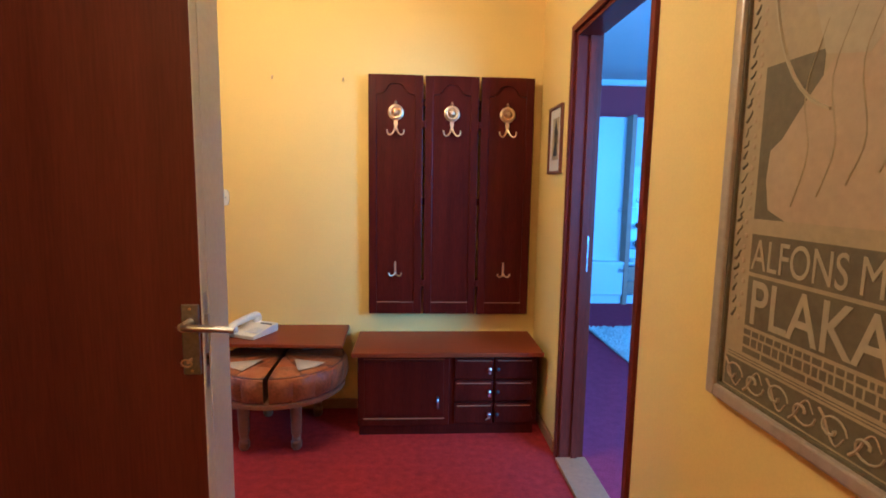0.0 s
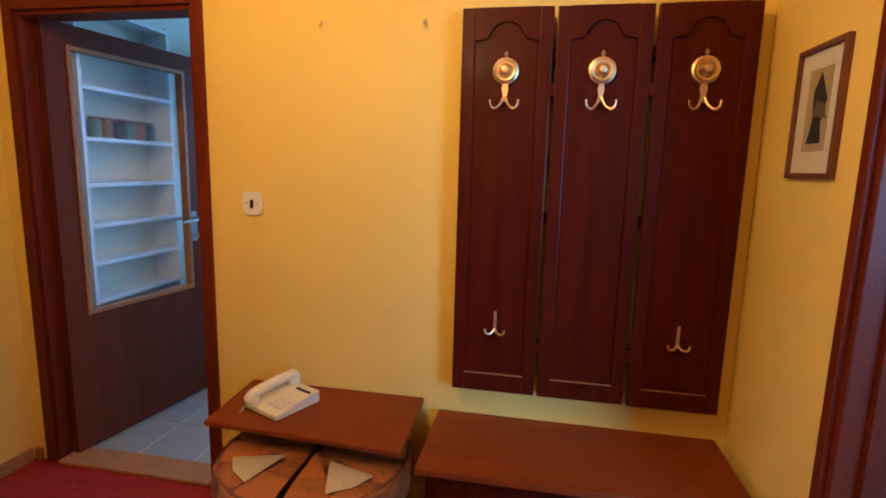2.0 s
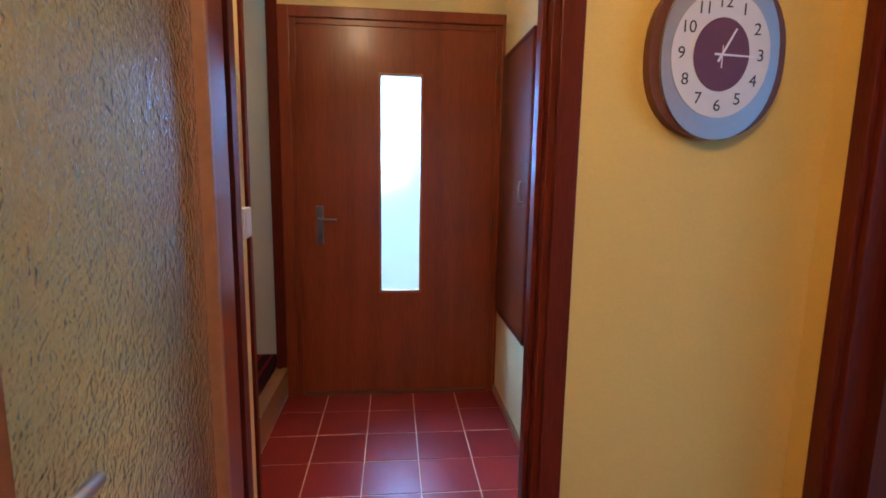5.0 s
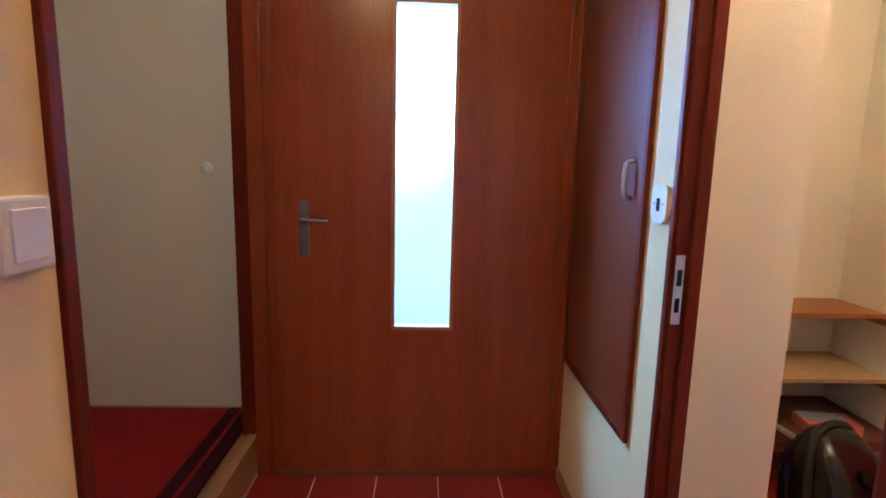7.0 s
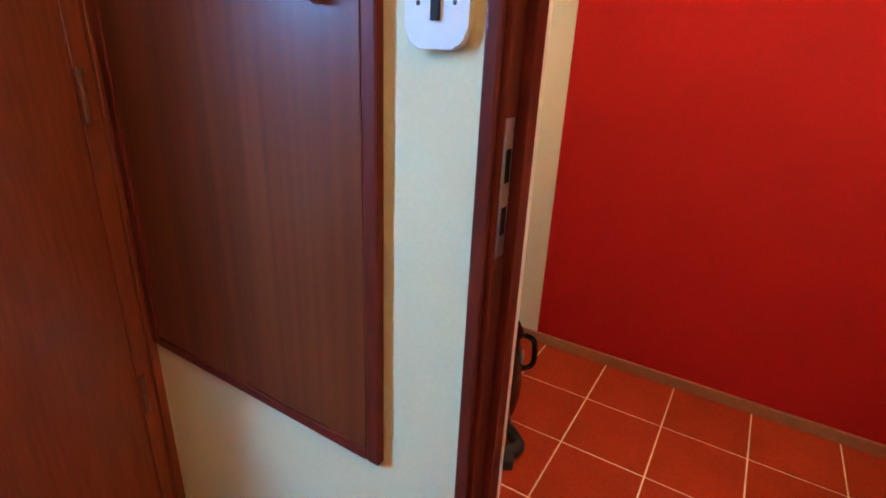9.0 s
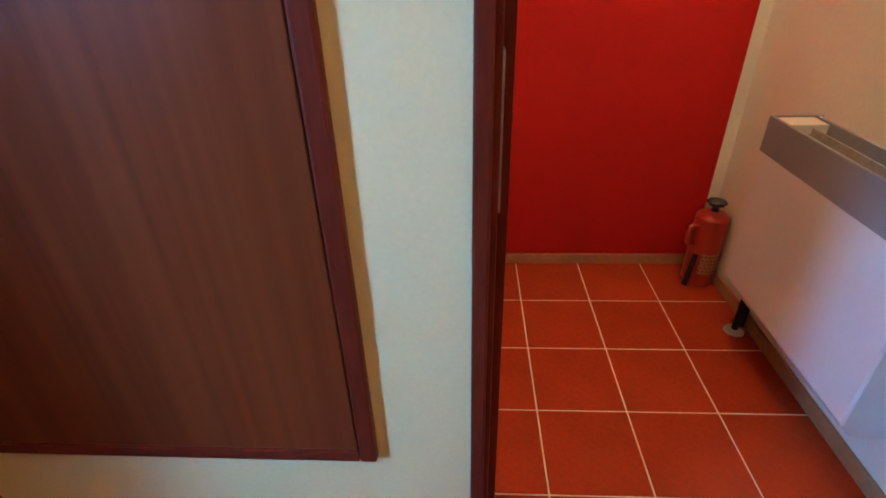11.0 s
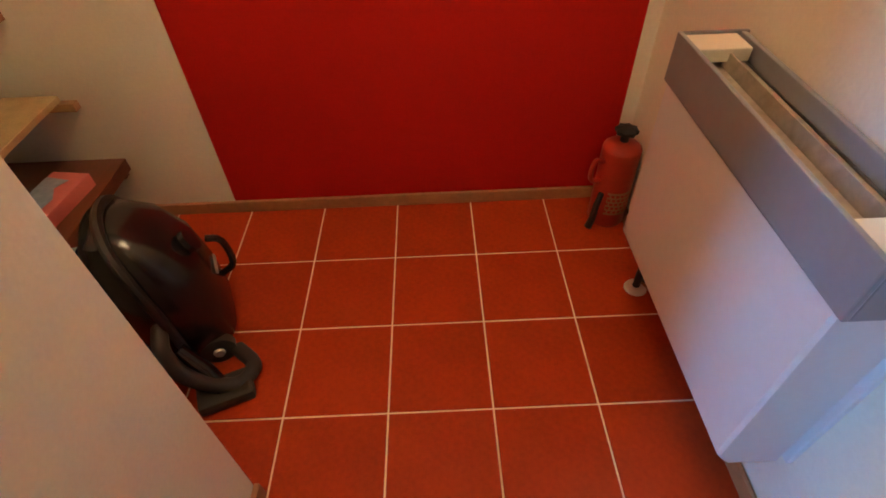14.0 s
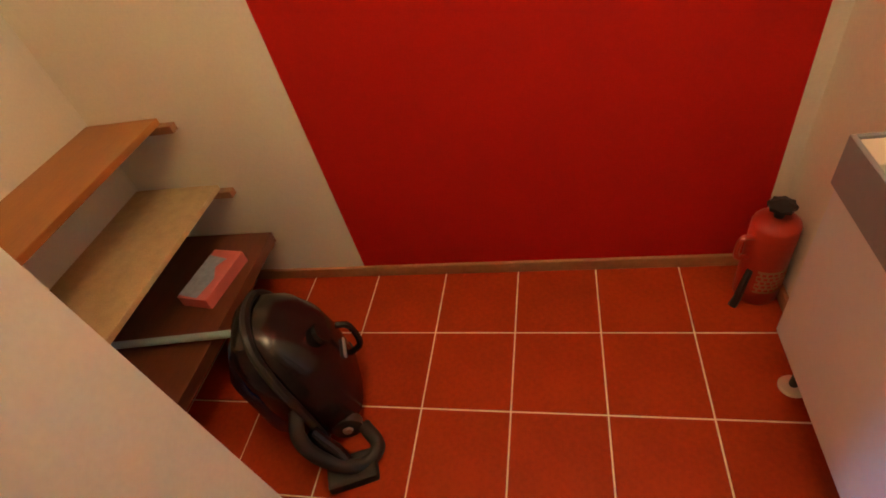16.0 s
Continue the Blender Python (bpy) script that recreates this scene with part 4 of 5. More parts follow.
def small_picture():
    y1, y0, z0, z1 = 2.637, 2.405, 1.411, 1.752
    W, HT = y1 - y0, z1 - z0
    e = empty("framed_picture", pose(EX, y1, z0, 0, 0, -90), "small framed ink drawing with a dark narrow frame", "picture")
    for q in ((0, 0.014, 0, HT), (W - 0.014, W, 0, HT), (0.014, W - 0.014, 0, 0.014), (0.014, W - 0.014, HT - 0.014, HT)):
        part("frame_bar", box(q[0], q[1], -0.016, 0, q[2], q[3], 0.002), SOFTB if q[0] < 0 else SHELF3, e)
    part("mount", box(0.01, W - 0.01, -0.006, -0.002, 0.01, HT - 0.01), MATW, e)
    part("drawing", box(0.06, W - 0.06, -0.0068, -0.0055, 0.07, HT - 0.06), PAPL, e)
    part("ink_shape", prism([(0.08, 0.09), (0.15, 0.09), (0.14, 0.14), (0.16, 0.2), (0.12, 0.27), (0.09, 0.22), (0.1, 0.15)], -0.0074, -0.006), SOFTB, e)
    part("ink_shape", prism([(0.1, 0.16), (0.165, 0.15), (0.15, 0.19), (0.11, 0.2)], -0.0078, -0.006), PAPD, e)


small_picture()

# ---- vestibule things ----
PAN = empty("meter_cupboard_door", pose(0, 0, 0), "tall mahogany veneer cupboard door flush on the wall", "cupboard door")
for q in ((-4.258, -4.232, 0.54, 2.046), (-3.626, -3.60, 0.54, 2.046), (-4.232, -3.626, 0.54, 0.562), (-4.232, -3.626, 2.024, 2.046)):
    part("frame_bar", box(q[0], q[1], VN - 0.016, VN, q[2], q[3], 0.004), FRAMEW, PAN)
part("leaf", box(-4.230, -3.628, VN - 0.013, VN, 0.564, 2.022, 0.002), PANW, PAN)
part("pull_handle", tube(smoothline([(-3.688, VN - 0.012, 1.345), (-3.688, VN - 0.035, 1.335), (-3.688, VN - 0.035, 1.25), (-3.688, VN - 0.012, 1.24)], 4), 0.006, 8), METAL, PAN, "small bow-shaped metal pull", smooth=True)

# ---- storage things ----


def convector():
    y0, y1, zb, zt, xf = 2.75, 3.405, 0.19, 0.765, -2.594
    e = empty("wall_heater", pose(SE, y0, 0), "white enamelled wall convector heater with a grey top band", "heater")
    L, D = y1 - y0, SE - xf
    own = prism([(0, 0), (-D + 0.03, 0), (-D, 0.04), (-D, zt - zb - 0.1), (0, zt - zb - 0.1)], 0.012, L - 0.012, bevel=0.006)
    own.transform(Matrix.Translation((-0.012, 0, zb)))
    part("casing", own, CONVW, e)
    part("back_plate", box(-0.012, 0, 0.0, L, zb + 0.02, zt - 0.03, 0.002), CONVW, e)
    t0 = zt - 0.105
    part("front_band", box(-D - 0.014, -D - 0.004, 0, L, t0, zt, 0.003), CONVG, e)
    for a in (0, L - 0.01):
        part("end_band", box(-D - 0.005, -0.001, a, a + 0.01, t0, zt, 0.003), CONVG, e)
    part("back_band", box(-0.02, -0.008, 0.01, L - 0.01, zt - 0.04, zt - 0.002, 0.002), CONVG, e)
    part("grille_floor", box(-D - 0.008, -0.02, 0.01, L - 0.01, zt - 0.05, zt - 0.044), DUST, e, "dusty recess of the heater's outlet")
    part("inner_baffle", box(-0.072, -0.068, 0.07, L - 0.07, zt - 0.044, zt - 0.012), DUST, e)
    for a in (0.012, L - 0.085):
        part("end_cap", box(-D - 0.004, -0.03, a, a + 0.072, zt - 0.03, zt - 0.003, 0.003), WPLA, e, "cream plastic end cap")
    part("thermostat_hole", lathe([(0.017, 0), (0.017, 0.004)], 18, Matrix.Translation((-0.045, -0.001, zt - 0.06)) @ pose(0, 0, 0, 90)), BLK, e)
    part("screw_hole", lathe([(0.008, 0), (0.008, 0.003)], 12, Matrix.Translation((-0.085, -0.001, zt - 0.055)) @ pose(0, 0, 0, 90)), SOFTB, e)
    pipe = part("gas_pipe", tube([(-0.06, L - 0.035, zb + 0.02), (-0.06, L - 0.035, 0.0)], 0.011, 10), SOFTB, e, "dark supply pipe into the floor", smooth=True)
    part("pipe_rosette", lathe([(0.034, 0.0), (0.03, 0.008), (0.012, 0.012)], 20, Matrix.Translation((-0.06, L - 0.035, 0.001))), WPLA, pipe, "white pipe collar", smooth=True)
    p2 = part("gas_pipe", tube([(-0.03, L - 0.02, zb + 0.02), (-0.03, L - 0.02, 0.0)], 0.009, 10), SOFTB, e, smooth=True)
    part("pipe_rosette", lathe([(0.028, 0.0), (0.025, 0.008), (0.01, 0.012)], 20, Matrix.Translation((-0.03, L - 0.02, 0.001))), OAKT, p2, smooth=True)


convector()


def extinguisher():
    e = empty("fire_extinguisher", pose(-2.53, 3.70, 0, 0, 0, 200), "old red fire extinguisher with a black valve knob, on the floor", "fire extinguisher")
    part("body", lathe([(0.056, 0), (0.0605, 0.01), (0.0605, 0.283), (0.058, 0.291), (0.045, 0.302), (0.02, 0.311)], 28), EXTR, e, smooth=True)
    part("valve", lathe([(0.013, 0.31), (0.013, 0.335), (0.018, 0.338)], 14), SOFTB, e, smooth=True)
    own = lathe([(0.02, 0.333), (0.032, 0.34), (0.033, 0.352), (0.012, 0.36)], 24)
    for v in own.verts:
        k = 1 + 0.1 * math.cos(8 * math.atan2(v.co.y, v.co.x))
        v.co.x, v.co.y = v.co.x * k, v.co.y * k
    part("valve_knob", own, SOFTB, e, "black lobed hand wheel")
    part("carry_handle", tube(smoothline([(0.054, 0, 0.25), (0.09, 0, 0.262), (0.1, 0, 0.23), (0.094, 0, 0.19), (0.054, 0, 0.175)], 4), 0.008, 8), EXTR, e, smooth=True)
    part("hose_nozzle", tube(smoothline([(0.056, 0.02, 0.14), (0.075, 0.03, 0.1), (0.085, 0.035, 0.05), (0.1, 0.04, 0.02)], 4), 0.009, 8, taper=1.4), SOFTB, e, smooth=True)
    lab = bmesh.new()
    rows = []
    for z in (0.06, 0.15):
        rows.append([lab.verts.new((0.0617 * math.cos(radians(40 + i * 9)), 0.0617 * math.sin(radians(40 + i * 9)), z)) for i in range(11)])
    for i in range(10):
        lab.faces.new((rows[0][i], rows[0][i + 1], rows[1][i + 1], rows[1][i]))
    ext = bmesh.ops.extrude_face_region(lab, geom=list(lab.faces))
    bmesh.ops.translate(lab, vec=(0, 0, 0.0), verts=[v for v in ext["geom"] if isinstance(v, bmesh.types.BMVert)])
    for v in [g for g in ext["geom"] if isinstance(g, bmesh.types.BMVert)]:
        v.co.x *= 1.008
        v.co.y *= 1.008
    lb = part("label_field", lab, PAPF, e, "faded instruction label")
    for k in range(5):
        own = bmesh.new()
        for a in range(42 + (k % 2) * 5, 124, 14):
            c = box(-0.0008, 0.0008, -0.005, 0.005, -0.004, 0.004)
            c.transform(pose(0.0626 * math.cos(radians(a)), 0.0626 * math.sin(radians(a)), 0.073 + k * 0.016, 0, 0, a))
            join(own, c)
        part("print_line", own, EXTR, lb)


extinguisher()


def storage_shelf(z, x1, material, label, t=0.022, y0=2.825):
    e = empty("storage_shelf", pose(0, 0, 0), label, "shelf")
    part("board", box(SW + 0.001, x1, y0, SN - 0.008, z - t, z, 0.003), material, e)
    part("batten", box(SW + 0.02, x1 + (0.045 if z > 0.3 else -0.02), SN - 0.03, SN - 0.001, z - t - 0.026, z - t, 0.002), OAKT if z > 0.3 else SHELF3, e)
    part("batten", box(SW + 0.02, x1 - 0.03, y0 - 0.008, y0 + 0.02, z - t - 0.026, z - t, 0.002), OAKT if z > 0.3 else SHELF3, e)


storage_shelf(0.742, -4.30, SHELF1, "orange-brown varnished shelf board, empty")
storage_shelf(0.475, -4.235, SHELF2, "raw chipboard shelf with a dark worn edge, empty", 0.02)
storage_shelf(0.245, -4.14, SHELF3, "low dark brown shelf with a pink packet", 0.045)
PK = empty("pink_packet", pose(-4.245, 3.575, 0.246, 0, 0, -8), "flat pink packet with a grey-blue picture", "packet")
part("box", box(-0.06, 0.06, -0.11, 0.11, 0, 0.045, 0.003), PINK, PK)
part("printed_picture", slab([(-0.058, -0.1), (0.02, -0.105), (0.03, -0.02), (0.0, 0.03), (0.02, 0.07), (-0.058, 0.08)], 0.0452, 0.0464), BLUEG, PK)


def vacuum():
    """Canister cleaner standing on its end, leaning on the shelf."""
    e = empty("vacuum_cleaner", pose(-3.83, 3.285, 0, 0, 0, 22) @ Matrix.Scale(1.07, 4), "dark navy and black canister vacuum cleaner standing upright", "vacuum cleaner")
    own = bmesh.new()
    rings = []
    n = 22
    for k, (z, a, b, dx) in enumerate([(0.02, 0.075, 0.10, 0.02), (0.035, 0.10, 0.13, 0.015), (0.10, 0.115, 0.142, 0.01), (0.2, 0.118, 0.145, 0.0), (0.29, 0.112, 0.138, -0.012), (0.36, 0.09, 0.12, -0.028), (0.405, 0.055, 0.085, -0.04), (0.42, 0.02, 0.03, -0.045)]):
        rings.append([own.verts.new((dx + a * math.copysign(abs(math.cos(t)) ** 0.75, math.cos(t)), b * math.copysign(abs(math.sin(t)) ** 0.75, math.sin(t)), z)) for t in [2 * math.pi * i / n for i in range(n)]])
    for a, b in zip(rings, rings[1:]):
        for i in range(n):
            own.faces.new((a[i], a[(i + 1) % n], b[(i + 1) % n], b[i]))
    own.faces.new(rings[0])
    own.faces.new(rings[-1])
    part("body", own, BLK, e, "glossy black shell", smooth=True)
    part("navy_underside", lathe([(0.06, 0.05), (0.1, 0.08), (0.105, 0.28), (0.07, 0.36)], 20, Matrix.Translation((-0.055, -0.02, 0))), NAVY, e, "navy blue side shell", smooth=True)
    rim = smoothline([(0.0, -0.146, 0.05), (-0.005, -0.148, 0.2), (-0.02, -0.138, 0.32), (-0.04, -0.09, 0.405), (-0.05, 0.0, 0.428), (-0.04, 0.09, 0.405), (-0.02, 0.138, 0.32), (-0.005, 0.148, 0.2), (0.0, 0.146, 0.05)], 5)
    part("bumper_rim", tube(rim, 0.012, 8), SOFTB, e, smooth=True)
    part("carry_handle", tube(smoothline([(0.118, 0.03, 0.27), (0.15, 0.03, 0.25), (0.155, 0.03, 0.17), (0.118, 0.03, 0.14)], 4), 0.009, 8), BLK, e, smooth=True)
    part("dial", lathe([(0.03, 0), (0.028, 0.012), (0.02, 0.014)], 18, pose(0.092, -0.03, 0.32, 0, 62)), BLK, e, smooth=True)
    part("badge", box(0.117, 0.122, -0.03, 0.03, 0.2, 0.215, 0.001), SILVER, e)
    for s in (-1, 1):
        w = part("wheel", lathe([(0.03, -0.015), (0.042, -0.012), (0.042, 0.012), (0.03, 0.015)], 20, Matrix.Translation((0.06, s * 0.125, 0.043)) @ pose(0, 0, 0, 90)), SOFTB, e, smooth=True)
        part("hub", lathe([(0.015, 0), (0.012, 0.006)], 12, Matrix.Translation((0.06, s * 0.14, 0.043)) @ pose(0, 0, 0, -90 * s)), SILVER, w)
    hose = part("hose", tube(smoothline([(-0.02, -0.13, 0.2), (-0.03, -0.19, 0.16), (0.0, -0.22, 0.08), (0.08, -0.24, 0.03), (0.13, -0.2, 0.024), (0.1, -0.13, 0.024)], 10), 0.019, 10), SOFTB, e, "ribbed black suction hose", smooth=True)
    noz = part("floor_nozzle", box(-0.01, 0.12, -0.28, -0.2, 0.0, 0.035, 0.01), SOFTB, e, "flat black floor nozzle")
    part("nozzle_neck", tube([(0.055, -0.24, 0.03), (0.03, -0.2, 0.07), (-0.01, -0.165, 0.13)], 0.02, 10), BLK, noz, smooth=True)


vacuum()
TB = empty("teal_tube", pose(0, 0, 0), "pale teal plastic tube lying across the shelf", "tube")
part("tube", tube([(-4.52, 3.30, 0.262), (-3.93, 3.345, 0.29)], 0.012, 12), TEAL, TB, smooth=True)

# ---- living room ----


def pull(parent, x, z, y):
    h = part("pull", tube([(x + 0.026 * math.cos(a), y - 0.012, z + 0.022 * math.sin(a)) for a in [i * math.pi / 8 for i in range(17)]], 0.006, 6), METAL, parent, "round metal pull ring", smooth=True)
    part("rose", lathe([(0.012, 0), (0.01, 0.012)], 12, Matrix.Translation((x, y, z)) @ pose(0, 0, 0, 90)), METAL, h)


UY = 5.62
WU = empty("wall_unit", pose(0.65, 0, 0), "white and oak wall unit with glazed cabinet, open shelves and drawers", "wall unit")
for x in (0.95, 1.62, 2.62, 4.40):
    part("upright", box(x, x + 0.05, UY - 0.03, 5.99, 0, 2.17, 0.003), OAKL, WU)
part("back_panel", box(0.97, 4.42, 5.96, 5.985, 0.1, 2.16), LAMW, WU)
part("plinth", box(0.97, 4.42, UY + 0.03, 5.96, 0, 0.10), LAMW, WU)
d = part("tall_door", box(1.0, 1.62, UY + 0.12, UY + 0.14, 0.5, 2.16, 0.002), LAMW, WU)
pull(d, 1.59, 1.1, UY + 0.12)
d = part("low_door", box(1.0, 1.62, UY - 0.005, UY + 0.015, 0.11, 0.47, 0.002), LAMW, WU)
pull(d, 1.58, 0.4, UY - 0.005)
for k in range(2):
    d = part("drawer", box(1.68, 2.61, UY - 0.01, UY + 0.01, 0.12 + k * 0.165, 0.275 + k * 0.165, 0.003), OAKL, WU)
    for x in (1.86, 2.44):
        pull(d, x, 0.2 + k * 0.165, UY - 0.01)
part("counter", box(1.0, 4.42, UY - 0.02, 5.97, 0.47, 0.50, 0.003), LAMW, WU)
d = part("upper_door", box(1.68, 2.14, UY + 0.12, UY + 0.14, 1.63, 2.16, 0.002), LAMW, WU)
pull(d, 2.09, 1.69, UY + 0.12)
d = part("upper_door", box(2.145, 2.61, UY + 0.12, UY + 0.14, 1.63, 2.16, 0.002), LAMW, WU)
pull(d, 2.19, 1.69, UY + 0.12)
for z in (0.62, 0.87, 1.12, 1.37):
    part("glass_cabinet_shelf", box(1.68, 2.61, UY + 0.16, 5.96, z - 0.012, z + 0.006), LAMW, WU)
for x in (1.68, 2.15):
    gp = part("glass_door", box(x, x + 0.455, UY + 0.128, UY + 0.132, 0.56, 1.62), CLEAR, WU, "clear glass cabinet door")
    gp.visible_shadow = False
for z in (1.35, 1.614, 1.894, 2.15):
    part("open_shelf", box(2.67, 4.40, UY + 0.16, 5.96, z - 0.012, z + 0.012, 0.002), LAMW, WU)
part("low_divider", box(3.20, 3.225, UY, 5.96, 0.1, 0.47), LAMW, WU)
part("low_divider", box(2.67, 3.20, UY, 5.96, 0.1, 0.125), LAMW, WU)
d = part("low_door", box(3.225, 4.40, UY - 0.005, UY + 0.015, 0.12, 0.465, 0.002), LAMW, WU)
for z in (0.2, 0.28, 0.36, 0.43):
    pull(d, 3.46, z - 0.01, UY - 0.005)
for i in range(7):
    b = empty("book", pose(3.46 + i * 0.042, UY + 0.06, 0.126), "dark bound book standing in the wall unit", "book", "books in the wall unit")
    part("cover", box(0, 0.037, 0, 0.2, 0, 0.27 - 0.006 * (i % 3), 0.003), BOOKD, b)
    part("pages", box(0.004, 0.033, 0.004, 0.203, 0.004, 0.262 - 0.006 * (i % 3)), PAPL, b)
rv = random.Random(11)
cupn = 0
for z, hs, m in ((0.628, 0.16, CERAM), (0.878, 0.1, CERAM), (1.128, 0.17, CLEAR), (1.378, 0.16, CLEAR)):
    for i in range(7):
        x = 2.40 + i * 0.125 + rv.uniform(-0.02, 0.02)
        h = hs * rv.uniform(0.6, 1.0)
        r = rv.uniform(0.028, 0.042)
        if m is CLEAR:
            e = empty("drinking_glass", pose(x, UY + 0.24, z), "clear stemmed drinking glass in the cabinet", "glass", "glasses in the cabinet")
            part("bowl", lathe([(r * 0.8, 0), (r * 0.8, 0.005), (0.006, 0.012), (0.006, h * 0.45), (r, h * 0.6), (r * 1.05, h), (r * 0.95, h), (r * 0.85, h * 0.62), (0.003, h * 0.5)], 14), m, e, smooth=True)
        else:
            e = empty("cup", pose(x, UY + 0.24, z, 0, 0, rv.uniform(0, 300)), "small dark glazed ceramic cup in the cabinet", "cup", "cups in the cabinet")
            part("bowl", lathe([(r * 0.6, 0), (r, h * 0.35), (r * 0.9, h * 0.7), (r * 0.7, h * 0.75), (r * 0.5, h * 0.3)], 14), m, e, smooth=True)
            part("handle", tube([(r * 0.8, 0, h * 0.6), (r * 1.5, 0, h * 0.55), (r * 1.4, 0, h * 0.25), (r * 0.9, 0, h * 0.2)], 0.005, 6), m, e, smooth=True)
FG = empty("figurine", pose(3.47, UY + 0.26, 1.627), "small dark ceramic figurine on the shelf", "figurine")
part("body", lathe([(0.03, 0), (0.036, 0.03), (0.024, 0.07), (0.03, 0.09), (0.018, 0.11), (0.001, 0.125)], 12), CERAM, FG, smooth=True)
PB = empty("picture_box", pose(3.98, UY + 0.28, 1.627), "dark wooden display box standing on the shelf", "box")
part("box", box(-0.19, 0.19, 0, 0.06, 0, 0.2, 0.004), SHELF3, PB)
for x in (-0.1, 0.1):
    part("inset", lathe([(0.03, 0), (0.035, 0.05), (0.03, 0.09)], 10, Matrix.Translation((x, 0, 0.04))), LEATW, PB)
MG = empty("mug", pose(3.80, UY + 0.24, 1.363), "small dark red mug on the shelf", "mug")
part("body", lathe([(0.035, 0), (0.036, 0.08), (0.03, 0.08), (0.03, 0.01)], 14), WINE, MG, smooth=True)
MG = empty("mug", pose(4.15, UY + 0.24, 1.363), "small white mug on the shelf", "mug")
part("body", lathe([(0.035, 0), (0.036, 0.1), (0.03, 0.1), (0.03, 0.01)], 14), LAMW, MG, smooth=True)
TV = empty("television", pose(3.84, UY + 0.06, 0.5), "wide black flat-screen television, switched off", "television")
part("stand", box(-0.28, 0.28, -0.02, 0.2, 0.0, 0.02, 0.008), BLK, TV)
part("neck", box(-0.08, 0.08, 0.06, 0.12, 0.02, 0.08), BLK, TV)
part("bezel", box(-0.52, 0.52, 0.04, 0.12, 0.06, 0.68, 0.01), BLK, TV)
part("screen", box(-0.48, 0.48, 0.036, 0.042, 0.12, 0.645), TVS, TV)
part("trim_bar", box(-0.5, 0.5, 0.034, 0.04, 0.085, 0.095), SILVER, TV)


def rug():
    rr = random.Random(2)
    e = empty("shag_rug", pose(0, 0, 0), "cream shaggy wool rug lying on the carpet", "rug")
    part("base", box(1.50, 4.4, 2.85, 4.55, 0.0, 0.014, 0.004), RUGW, e)
    verts, faces = [], []
    for i in range(22000):
        x, y = rr.uniform(1.5, 4.2), rr.uniform(2.85, 4.55)
        a, ln = rr.uniform(0, 6.28), rr.uniform(0.025, 0.055)
        dx, dy = math.cos(a), math.sin(a)
        w = 0.005
        k = len(verts)
        verts += [(x - dy * w, y + dx * w, 0.012), (x + dy * w, y - dx * w, 0.012), (x + dx * ln * 0.6 + dy * w, y + dy * ln * 0.6 - dx * w, 0.034), (x + dx * ln * 0.6 - dy * w, y + dy * ln * 0.6 + dx * w, 0.034), (x + dx * ln, y + dy * ln, 0.02)]
        faces += [(k, k + 1, k + 2, k + 3), (k + 3, k + 2, k + 4)]
    me = bpy.data.meshes.new("pile")
    me.from_pydata(verts, [], faces)
    me.materials.append(RUGW)
    o = new("pile", me)
    o.parent = e
    tagged(o, "long cream wool tufts", kind="stuff")


rug()
CV = structure("trim_ceiling_cove", box(EX + 0.11, 5.4, 5.93, 5.999, H - 0.07, H - 0.001, 0.02), CEIL, "white ceiling cove moulding", "trim")


def window(name, x0, x1, y0, y1, z0, z1):
    e = empty(name, pose(0, 0, 0), "white framed window letting in daylight", "window", kind="structure")
    for q in ((x0, x0 + 0.06, z0, z1), (x1 - 0.06, x1, z0, z1), ((x0 + x1) / 2 - 0.04, (x0 + x1) / 2 + 0.04, z0, z1)):
        part("frame_bar", box(q[0], q[1], y0, y1, q[2], q[3], 0.004), LAMW, e)
    for a, b in ((z0, z0 + 0.06), (z1 - 0.06, z1)):
        part("frame_bar", box(x0 + 0.06, x1 - 0.06, y0, y1, a, b, 0.004), LAMW, e)
    return e


window("window_1", 1.9, 4.5, -0.69, -0.63, 0.8, 2.4)
window("window_2", -1.6, 0.4, 6.12, 6.18, 0.95, 2.25)
# Unseen opening added behind the landing to go with its fill lamp.
window("window_unseen_stair", -4.1, -3.1, -1.09, -1.03, 1.5, 2.4)

# ---- kitchen ----
KS = empty("kitchen_shelves", pose(WX + 0.021, 3.10, 0), "narrow white wall shelf unit with a few jars", "shelf")
for y in (0.0, 0.60):
    part("side", box(0, 0.15, y, y + 0.02, 0.1, 2.15), LAMW, KS)
for z in (0.3, 0.5, 0.7, 0.89, 1.08, 1.28, 1.5, 1.74, 1.95, 2.12):
    part("board", box(0, 0.15, 0.02, 0.60, z, z + 0.018), LAMW, KS)
for i, y in enumerate((3.24, 3.31, 3.39, 3.46, 3.53, 3.61)):
    e = empty("jar", pose(WX + 0.1, y, 1.518), "small jar of spices on the shelf", "jar", "jars on the kitchen shelf")
    part("body", lathe([(0.03, 0), (0.033, 0.01), (0.033, 0.08), (0.025, 0.09)], 14), (SAGE, LEATH, CERAM)[i % 3], e, smooth=True)
    part("lid", lathe([(0.027, 0.09), (0.027, 0.105)], 14), SHELF3, e)
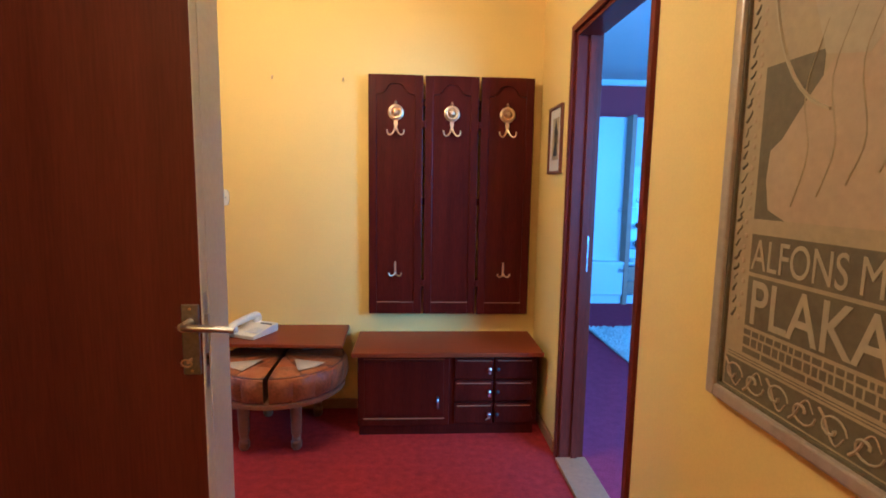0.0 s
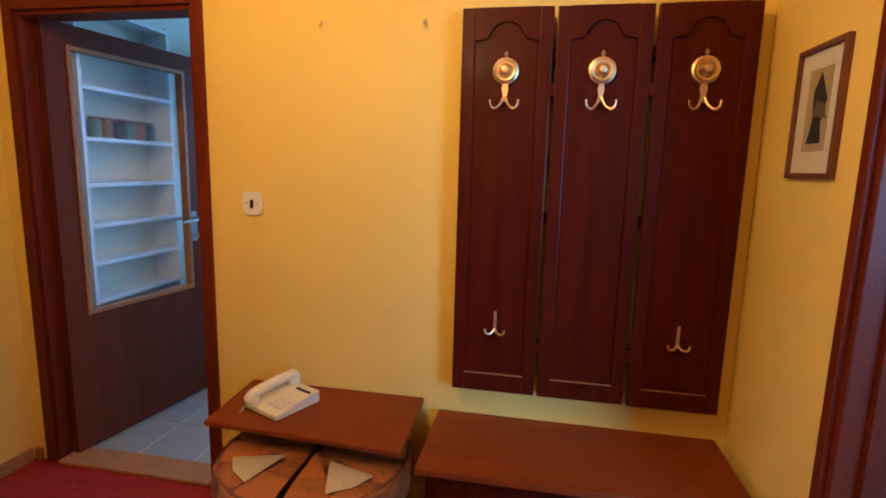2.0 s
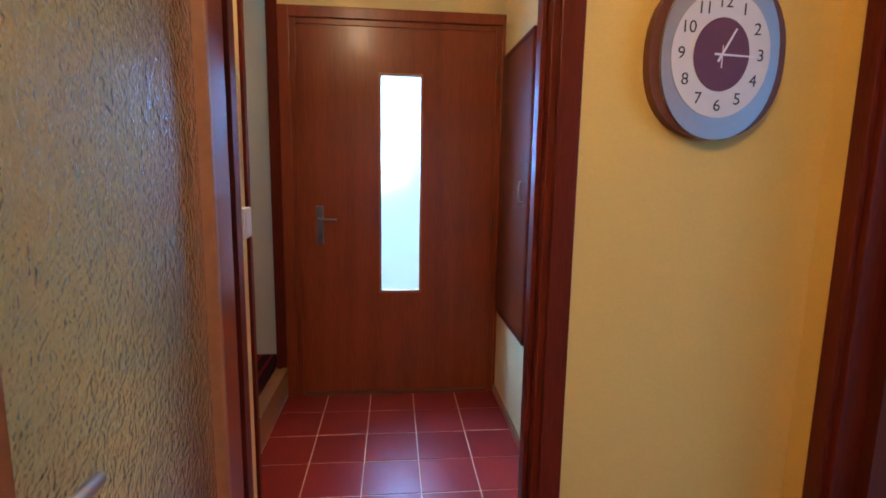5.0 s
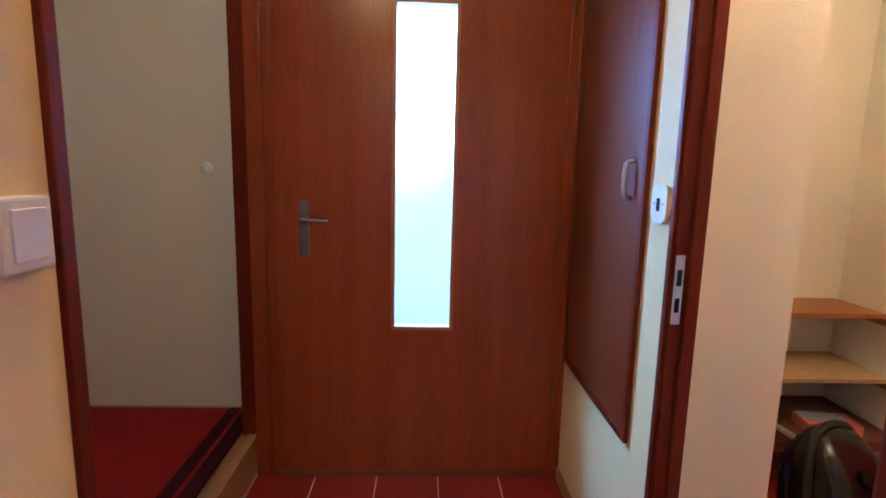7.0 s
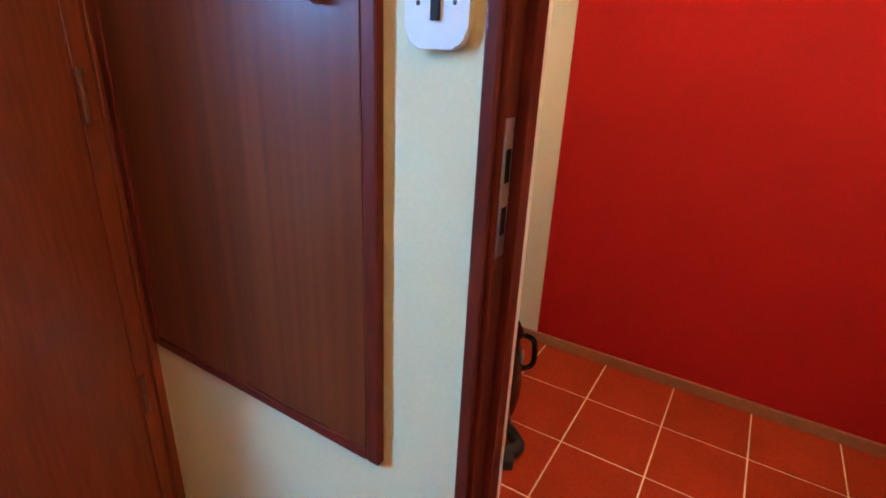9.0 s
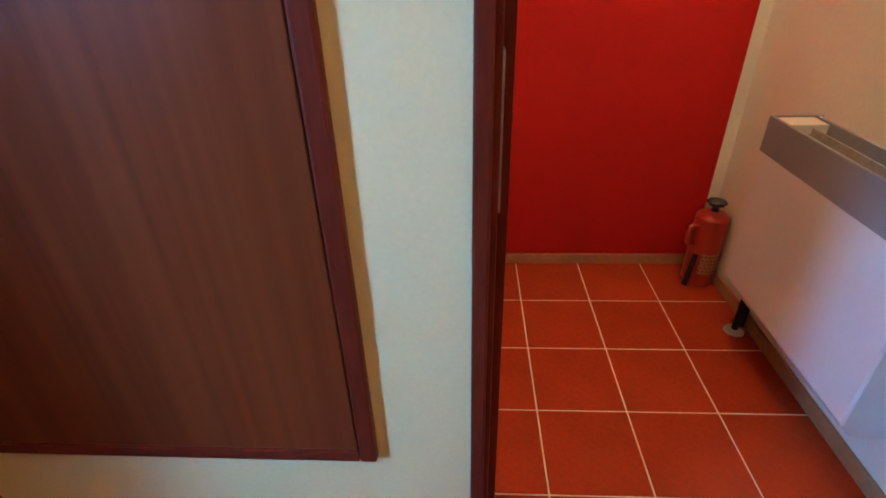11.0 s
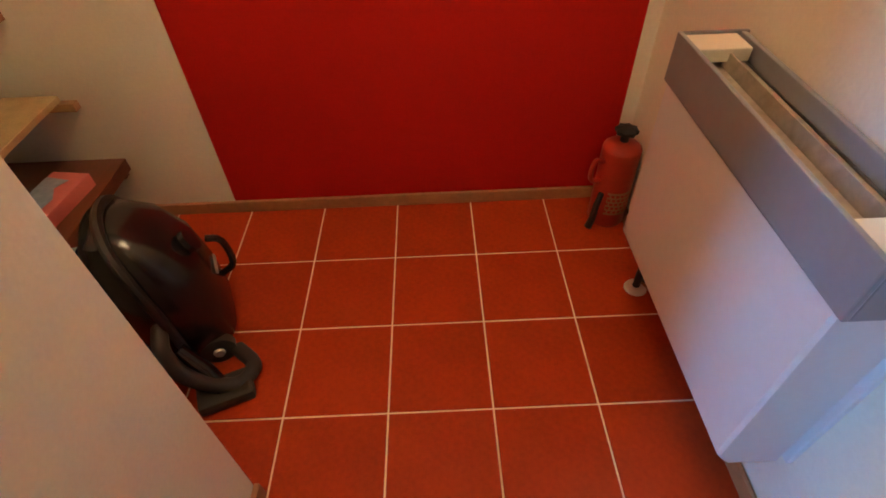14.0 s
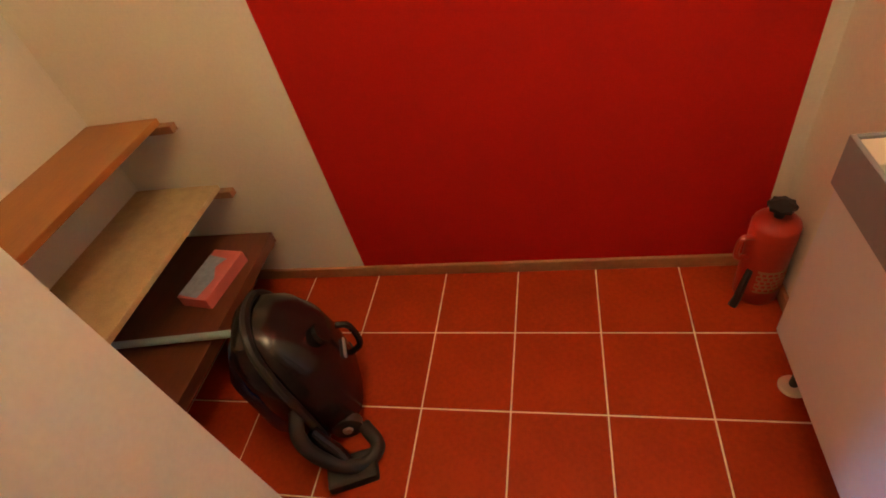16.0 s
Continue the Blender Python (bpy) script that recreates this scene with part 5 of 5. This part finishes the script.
for i in range(3):
    y = 4.1 + i * 0.6
    e = empty("base_cabinet", pose(WX + 0.03, y, 0), "white kitchen base cabinet", "cabinet", "kitchen base cabinets")
    part("body", box(0, 0.56, 0.0, 0.6, 0.1, 0.86), LAMW, e)
    part("plinth", box(0, 0.5, 0.0, 0.6, 0, 0.1), SOFTB, e)
    dr = part("door", box(0.562, 0.58, 0.004, 0.596, 0.11, 0.85, 0.003), LAMW, e)
    part("handle", tube([(0.58, 0.5, 0.75), (0.6, 0.5, 0.75), (0.6, 0.56, 0.75), (0.58, 0.56, 0.75)], 0.005, 6), METAL, dr)
    e = empty("wall_cabinet", pose(WX + 0.022, y, 1.42), "white kitchen wall cabinet", "cabinet", "kitchen wall cabinets")
    part("body", box(0, 0.33, 0.0, 0.6, 0, 0.7), LAMW, e)
    dr = part("door", box(0.332, 0.35, 0.004, 0.596, 0.004, 0.696, 0.003), LAMW, e)
    part("handle", tube([(0.35, 0.5, 0.06), (0.37, 0.5, 0.06), (0.37, 0.56, 0.06), (0.35, 0.56, 0.06)], 0.005, 6), METAL, dr)
WT = empty("worktop", pose(0, 0, 0), "dark kitchen worktop over the base cabinets", "worktop")
part("slab", box(WX + 0.025, WX + 0.64, 4.08, 5.92, 0.862, 0.9, 0.004), SOFTB, WT)
KT = empty("kettle", pose(WX + 0.35, 4.35, 0.9), "steel kettle on the worktop", "kettle")
part("body", lathe([(0.08, 0), (0.085, 0.02), (0.07, 0.16), (0.04, 0.2)], 20), METAL, KT, smooth=True)
part("handle", tube(smoothline([(0.0, 0.05, 0.19), (0.0, 0.1, 0.21), (0.0, 0.12, 0.12), (0.0, 0.085, 0.05)], 4), 0.009, 8), SOFTB, KT, smooth=True)

# ---- floor tiles, piece by piece ----


def tile_floor(name, x0, x1, y0, y1, ox, oy, dx, dy, material, label, seed, gap=0.005):
    fl = structure(name, box(x0, x1, y0, y1, -0.08, -0.0012), GROUT, label, "floor")
    rt = random.Random(seed)
    cache = {}
    i0, i1 = math.floor((x0 - ox) / dx), math.ceil((x1 - ox) / dx)
    j0, j1 = math.floor((y0 - oy) / dy), math.ceil((y1 - oy) / dy)
    for i in range(i0, i1):
        for j in range(j0, j1):
            a0, a1 = max(x0, ox + i * dx), min(x1, ox + (i + 1) * dx)
            b0, b1 = max(y0, oy + j * dy), min(y1, oy + (j + 1) * dy)
            w, h = round(a1 - a0 - gap, 4), round(b1 - b0 - gap, 4)
            if w < 0.01 or h < 0.01:
                continue
            if (w, h) not in cache:
                c = box(-w / 2, w / 2, -h / 2, h / 2, -0.012, 0.0)
                bmesh.ops.bevel(c, geom=[e for e in c.edges if all(v.co.z > -0.001 for v in e.verts)], offset=0.0015, segments=1, affect="EDGES")
                me = bpy.data.meshes.new("tile")
                c.to_mesh(me)
                c.free()
                me.materials.append(material)
                cache[(w, h)] = me
            o = new("tile", cache[(w, h)])
            o.parent = fl
            o.location = ((a0 + a1) / 2, (b0 + b1) / 2, 0.001 + rt.uniform(-0.0006, 0.0006))
            o.rotation_euler = (radians(rt.uniform(-0.08, 0.08)), radians(rt.uniform(-0.08, 0.08)), 0)


tile_floor("floor_storage", SW, SE, SS - 0.02, SN, -2.992, 3.270, 0.2655, 0.2735, TILE, "terracotta red floor tiles with pale joints", 4)
tile_floor("floor_vestibule", VW - 0.05, VE, 1.136, VN, -4.31, 1.386, 0.262, 0.261, TILEV, "dark red glazed floor tiles with pale joints", 5)
tile_floor("floor_kitchen", WX, EX + 0.08, NY + 0.1, 6.1, -2.3, 3.0, 0.3, 0.3, GREYT, "grey ceramic floor tiles with pale joints", 6)
